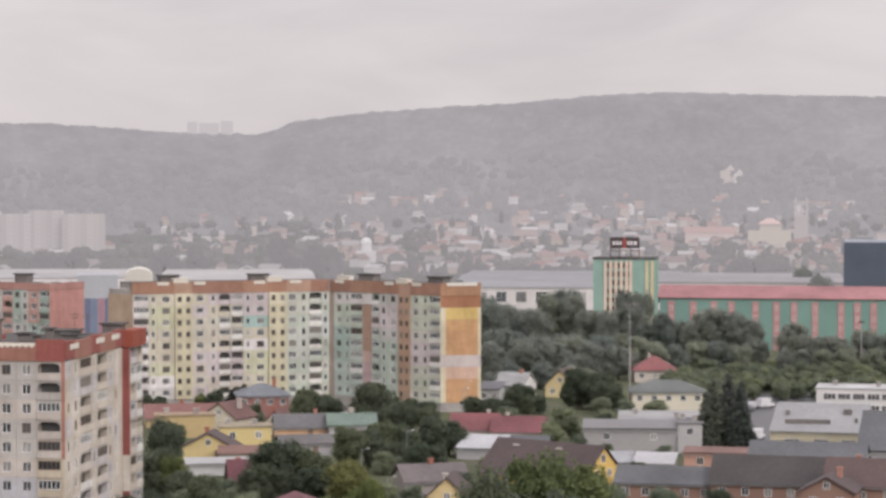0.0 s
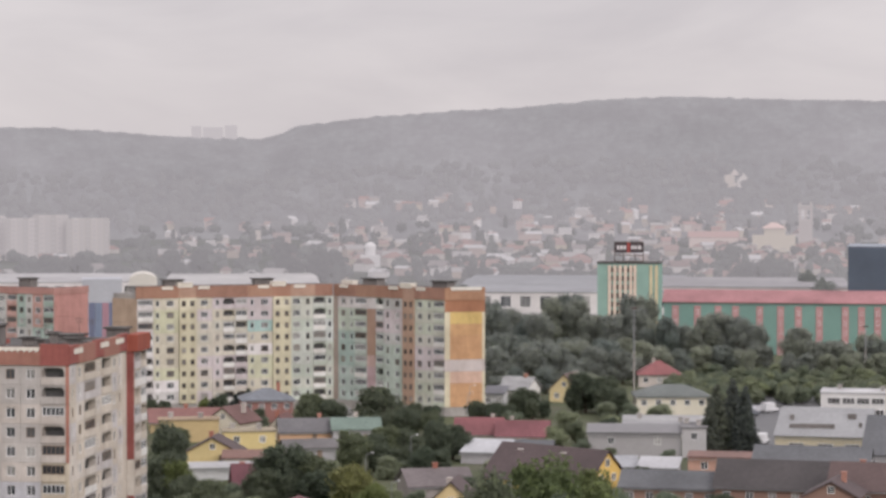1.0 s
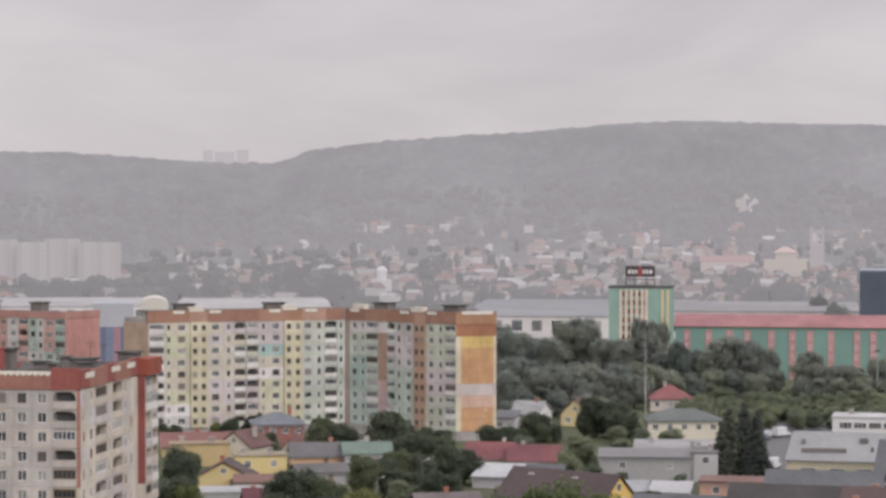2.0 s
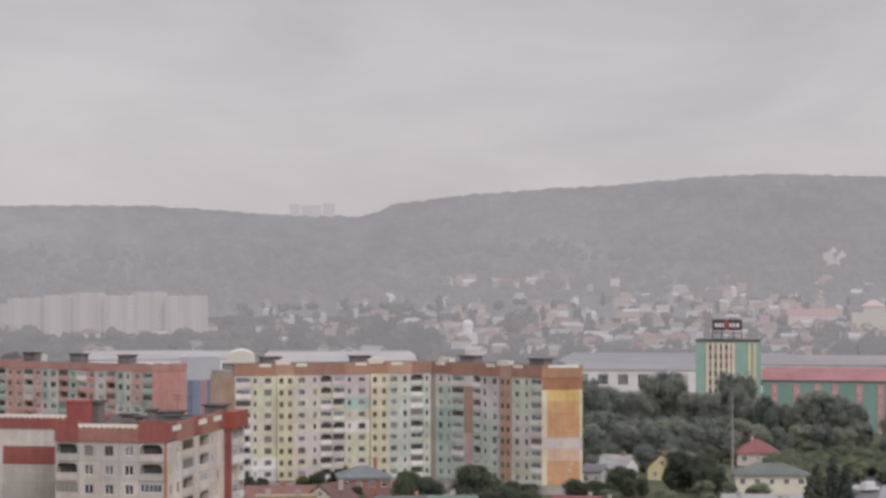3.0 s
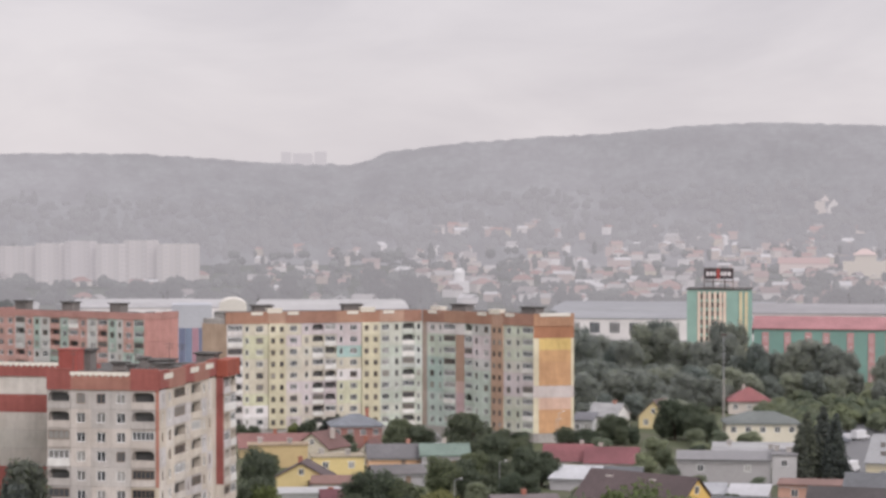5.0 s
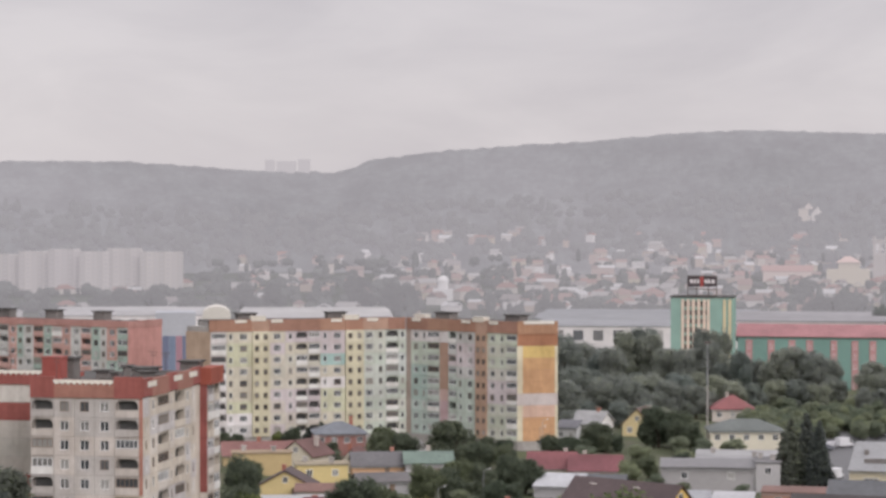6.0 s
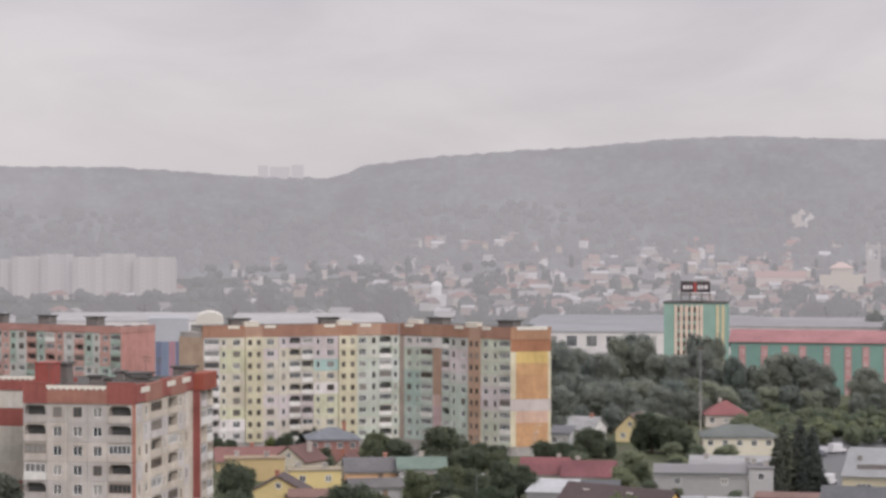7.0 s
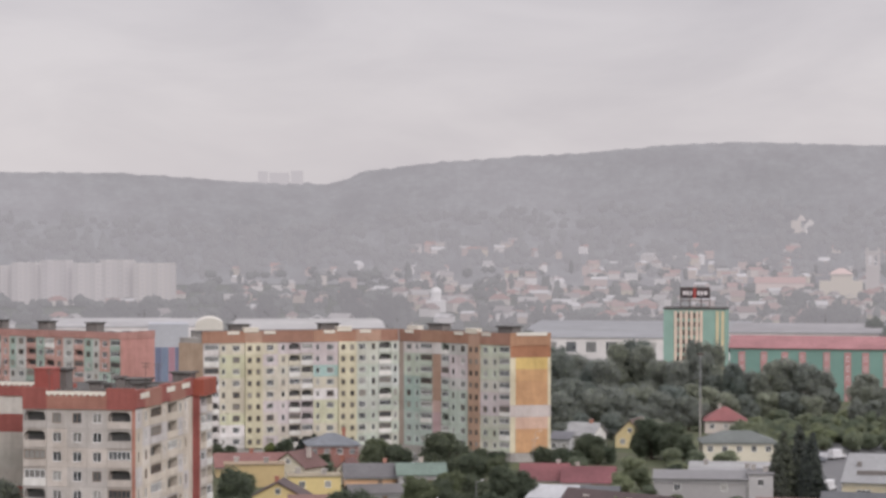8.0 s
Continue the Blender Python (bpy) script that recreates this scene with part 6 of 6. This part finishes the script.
# ---- far panel blocks under the hill ----
def far_block(at, turn, w, h, colour, floors, bays):
    # wall colour lowered, since its material adds haze as glow
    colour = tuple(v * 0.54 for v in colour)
    ob = thing("apartment_block", (*at, 0), turn, "pale far-off panel block veiled by rain", "apartment block", "far panel blocks")
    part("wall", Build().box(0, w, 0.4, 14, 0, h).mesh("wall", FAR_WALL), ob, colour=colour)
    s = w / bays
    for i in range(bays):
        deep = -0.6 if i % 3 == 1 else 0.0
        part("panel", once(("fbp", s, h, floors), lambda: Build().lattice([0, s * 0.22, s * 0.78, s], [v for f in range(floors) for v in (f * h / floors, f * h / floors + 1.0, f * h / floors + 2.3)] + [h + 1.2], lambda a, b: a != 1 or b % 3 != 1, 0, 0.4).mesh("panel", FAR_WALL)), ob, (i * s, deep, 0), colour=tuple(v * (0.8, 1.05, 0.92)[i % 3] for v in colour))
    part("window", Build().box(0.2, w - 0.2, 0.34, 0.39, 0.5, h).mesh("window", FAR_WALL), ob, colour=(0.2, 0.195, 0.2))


unit = 0.4
for x0, y0, span, h, c in (-349.3, 1622.8, 62, 24.0, (0.4, 0.38, 0.37)), (-324.4, 1617.8, 48, 26, (0.42, 0.4, 0.39)), (-304.0, 1611.6, 50, 27.5, (0.4, 0.38, 0.38)), (-282.7, 1605.3, 46, 26, (0.43, 0.41, 0.4)), (-265.4, 1608.3, 56, 28, (0.41, 0.39, 0.38)), (-242.9, 1601.7, 68, 26, (0.42, 0.4, 0.38)):
    far_block((x0, y0), 9.99 - 3, round(span * unit, 1), h, c, 9, max(4, span // 9))
for x0, y0, span, h, c in (-461.8, 1843.0, 46, 22, (0.46, 0.43, 0.43)), (-429.6, 1799.4, 50, 19, (0.36, 0.34, 0.34)), (-397.7, 1755.5, 46, 17, (0.36, 0.34, 0.34)):
    far_block((x0, y0), 13.45, round(span * 0.42, 1), h, c, 7, 5)
# dim towers on the ridge, emission near sky tone in place of haze
rx, ry = -399.7, 3929.7
ridge = thing("apartment_block", (rx, ry, land(rx, ry) - 6), 0, "dim towers on the ridge, almost lost in mist", "apartment block")
for i, (x, w, h) in enumerate(((0, 14, 24), (18, 30, 22), (52, 18, 25))):
    part("tower", Build().box(x, x + w, 0, 16, 0, h).mesh("tower", distance("ridge_haze_glow_%d" % i, (0.05, 0.05, 0.05), (0.47, 0.455, 0.46), 0.03)), ridge)


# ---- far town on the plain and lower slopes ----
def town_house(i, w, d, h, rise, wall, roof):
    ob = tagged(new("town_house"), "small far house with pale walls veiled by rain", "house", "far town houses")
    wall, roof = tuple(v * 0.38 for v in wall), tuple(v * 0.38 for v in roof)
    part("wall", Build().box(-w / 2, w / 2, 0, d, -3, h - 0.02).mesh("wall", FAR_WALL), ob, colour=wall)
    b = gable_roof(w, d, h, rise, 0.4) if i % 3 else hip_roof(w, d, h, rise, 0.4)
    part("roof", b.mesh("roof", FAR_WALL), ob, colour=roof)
    return ob


town = random.Random(77)
WALLS = [(0.5, 0.47, 0.43), (0.56, 0.55, 0.54), (0.44, 0.36, 0.3), (0.48, 0.43, 0.32), (0.6, 0.6, 0.6), (0.42, 0.33, 0.3)]
ROOFS = [(0.26, 0.13, 0.11), (0.3, 0.17, 0.15), (0.24, 0.22, 0.22), (0.36, 0.35, 0.35), (0.2, 0.14, 0.13), (0.55, 0.55, 0.56), (0.3, 0.2, 0.18)]
MODELS = [town_house(i, town.uniform(9, 17), town.uniform(8, 12), town.uniform(4, 8), town.uniform(1.8, 4), WALLS[i % 6], ROOFS[(i * 3) % 7]) for i in range(14)]
used = set()


def put_town(az, r, grow=1.0):
    a = radians(az)
    x, y = r * math.sin(a), r * math.cos(a)
    m = pose(x, y, land(x, y) - 0.5, 0, 0, -az + town.choice((0, 0, 25, -30, 60, 90))) @ Matrix.Scale(grow, 4)
    k = town.randrange(len(MODELS))
    if k not in used:
        used.add(k)
        MODELS[k].matrix_basis = m
    else:
        copy_thing(MODELS[k], Matrix.Identity(4)).matrix_basis = m


plots = [(-3 + k * 0.9, 1500 + 40 * (k % 5), 0.9) for k in range(14)]
plots += [(town.triangular(-13, 11.5, 6), town.uniform(1290, 2200), town.uniform(0.45, 0.85)) for i in range(400)]
plots += [(town.uniform(-2.4, 1.2), town.uniform(2300, 2480), town.uniform(0.55, 0.95)) for i in range(24)]
plots += [(town.uniform(1.5, 11), town.uniform(2080, 2400), town.uniform(0.5, 0.9)) for i in range(46)]
plots += [(town.uniform(-17, -9), town.uniform(1250, 1700), town.uniform(0.8, 1.2)) for i in range(22)]
plots.sort(key=lambda p: p[1])
for p in plots[:295]:
    put_town(*p)
for k, model in enumerate(MODELS):
    if k not in used:
        put_town(*plots[k])
rows_wall, rows_roof = Build(), Build()
for az, r, grow in plots[295:]:
    a = radians(az)
    x, y = r * math.sin(a), r * math.cos(a)
    m = pose(x, y, land(x, y) - 0.5, 0, 0, -az + town.choice((0, 0, 25, -30, 60, 90))) @ Matrix.Scale(grow, 4)
    w, d, h, rise = town.uniform(9, 17), town.uniform(8, 12), town.uniform(4, 8), town.uniform(1.8, 4)
    for whole_row, piece in ((rows_wall, Build().box(-w / 2, w / 2, 0, d, -3, h - 0.02)), (rows_roof, gable_roof(w, d, h, rise, 0.4))):
        n = len(whole_row.v)
        whole_row.v.extend(tuple(m @ Vector(q)) for q in piece.v)
        whole_row.f.extend(tuple(n + i for i in f) for f in piece.f)
        whole_row.m.extend(piece.m)
rows = tagged(new("far_house_rows"), "rows of far small houses on the lower slopes", "houses", kind="stuff")
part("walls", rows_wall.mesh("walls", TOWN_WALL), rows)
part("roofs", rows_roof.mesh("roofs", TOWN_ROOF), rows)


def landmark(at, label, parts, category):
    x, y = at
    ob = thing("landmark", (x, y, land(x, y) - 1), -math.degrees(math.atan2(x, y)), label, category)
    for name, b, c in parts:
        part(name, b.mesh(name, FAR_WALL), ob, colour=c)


def dome(r, z, squash=1.0):
    b = Build()
    rows = [[(r * math.cos(e) * math.cos(a), r * math.cos(e) * math.sin(a), z + squash * r * math.sin(e)) for a in [math.tau * i / 14 for i in range(14)]] for e in [math.pi / 2 * j / 5 for j in range(6)]]
    for p, q in zip(rows, rows[1:]):
        for i in range(14):
            b.quad(p[i], p[(i + 1) % 14], q[(i + 1) % 14], q[i])
    return b


landmark((-45.9, 1499.3), "white chapel with a round dome", [("wall", Build().box(-6, 6, -5, 6, 0, 8), (0.28, 0.28, 0.28)), ("drum", Build().tube((0, 0, 8), (0, 0, 12.5), 3.2, 3.2, 14), (0.32, 0.32, 0.32)), ("dome", dome(3.6, 12.5), (0.34, 0.34, 0.34)), ("porch", Build().box(-9, -5, -6, 2, 0, 5), (0.28, 0.28, 0.28))], "chapel")
landmark((261.3, 1831.5), "pale square church tower", [("tower", Build().box(-5, 5, -5, 5, 0, 22), (0.2, 0.185, 0.18)), ("belfry", Build().lattice([-5, -3.2, -0.9, 0.9, 3.2, 5], [22, 23, 30, 32], lambda i, j: i % 2 == 0 or j != 1, -5, 5), (0.22, 0.205, 0.2)), ("cornice", Build().box(-5.8, 5.8, -5.8, 5.8, 32, 33), (0.22, 0.21, 0.2)), ("pinnacle", Build().box(-5, -3, -5, -3, 33, 35.5).box(3, 5, -5, -3, 33, 35.5), (0.2, 0.19, 0.18))], "church tower")
landmark((229.6, 1765.1), "large cream villa with stepped roofs", [("wall", Build().box(-15, 15, 0, 14, 0, 13), (0.26, 0.235, 0.19)), ("upper_wall", Build().box(-7, 8, 1, 12, 13, 18), (0.26, 0.235, 0.19)), ("roof", hip_roof(16, 12, 18, 4), (0.3, 0.22, 0.2))], "villa")
landmark((198.2, 1869.5), "long building with a pale red roof", [("wall", Build().box(-18, 18, 0, 12, 0, 9), (0.28, 0.23, 0.21)), ("roof", gable_roof(37, 12, 9, 4), (0.18, 0.11, 0.1))], "building")
wx, wy = 290.8, 2543.4
landmark((wx, wy), "bright white villa on the wooded slope", [("wall", Build().box(-10, 0, 0, 12, 0, 13), (0.24, 0.22, 0.2)), ("wing", Build().box(3, 15, 0, 10, 0, 9), (0.28, 0.27, 0.26)), ("porch", Build().box(0, 3, 2, 10, 0, 6), (0.25, 0.24, 0.23)), ("roof", hip_roof(9, 10, 13, 6), (0.2, 0.18, 0.17)), ("gable", Build().prism([(4, 9), (14, 9), (9, 15)], 0, 10), (0.26, 0.25, 0.24))], "villa")


# ---- trees of the far town, their haze painted as glow ----
def far_woods(name, mat, count, near, far, seed, size):
    b = Build()
    ico = bmesh.new()
    bmesh.ops.create_icosphere(ico, subdivisions=2, radius=1)
    base = [q.co.copy() for q in ico.verts]
    tris = [[q.index for q in t.verts] for t in ico.faces]
    ico.free()
    r = random.Random(seed)

    def lump(x, y, z, s, tall):
        n = len(b.v)
        off = Vector((r.uniform(0, 90), r.uniform(0, 90), r.uniform(0, 90)))
        for c in base:
            k = s * (1 + 0.55 * noise.noise(c * 1.7 + off) + 0.25 * noise.noise(c * 4.5 + off))
            b.v.append((x + c.x * k, y + c.y * k, z + c.z * k * tall))
        b.f.extend([tuple(n + i for i in t) for t in tris])
        b.m.extend([0] * len(tris))

    for i in range(count):
        az = r.uniform(-19, 12)
        rr = r.uniform(near, far)
        if abs(az + 1.75) < 0.5 and rr < 1510:
            continue
        a = radians(az)
        x, y = rr * math.sin(a), rr * math.cos(a)
        z = land(x, y)
        slim = r.random() < 0.2
        h = r.uniform(*size)
        if slim:
            lump(x, y, z + h * 0.9, h * 0.42, 2.4)
        else:
            for k in range(3):
                lump(x + r.uniform(-4, 4), y + r.uniform(-3, 3), z + h * r.uniform(0.35, 0.75), h * r.uniform(0.4, 0.7), 0.9)
    return b.mesh(name, mat)


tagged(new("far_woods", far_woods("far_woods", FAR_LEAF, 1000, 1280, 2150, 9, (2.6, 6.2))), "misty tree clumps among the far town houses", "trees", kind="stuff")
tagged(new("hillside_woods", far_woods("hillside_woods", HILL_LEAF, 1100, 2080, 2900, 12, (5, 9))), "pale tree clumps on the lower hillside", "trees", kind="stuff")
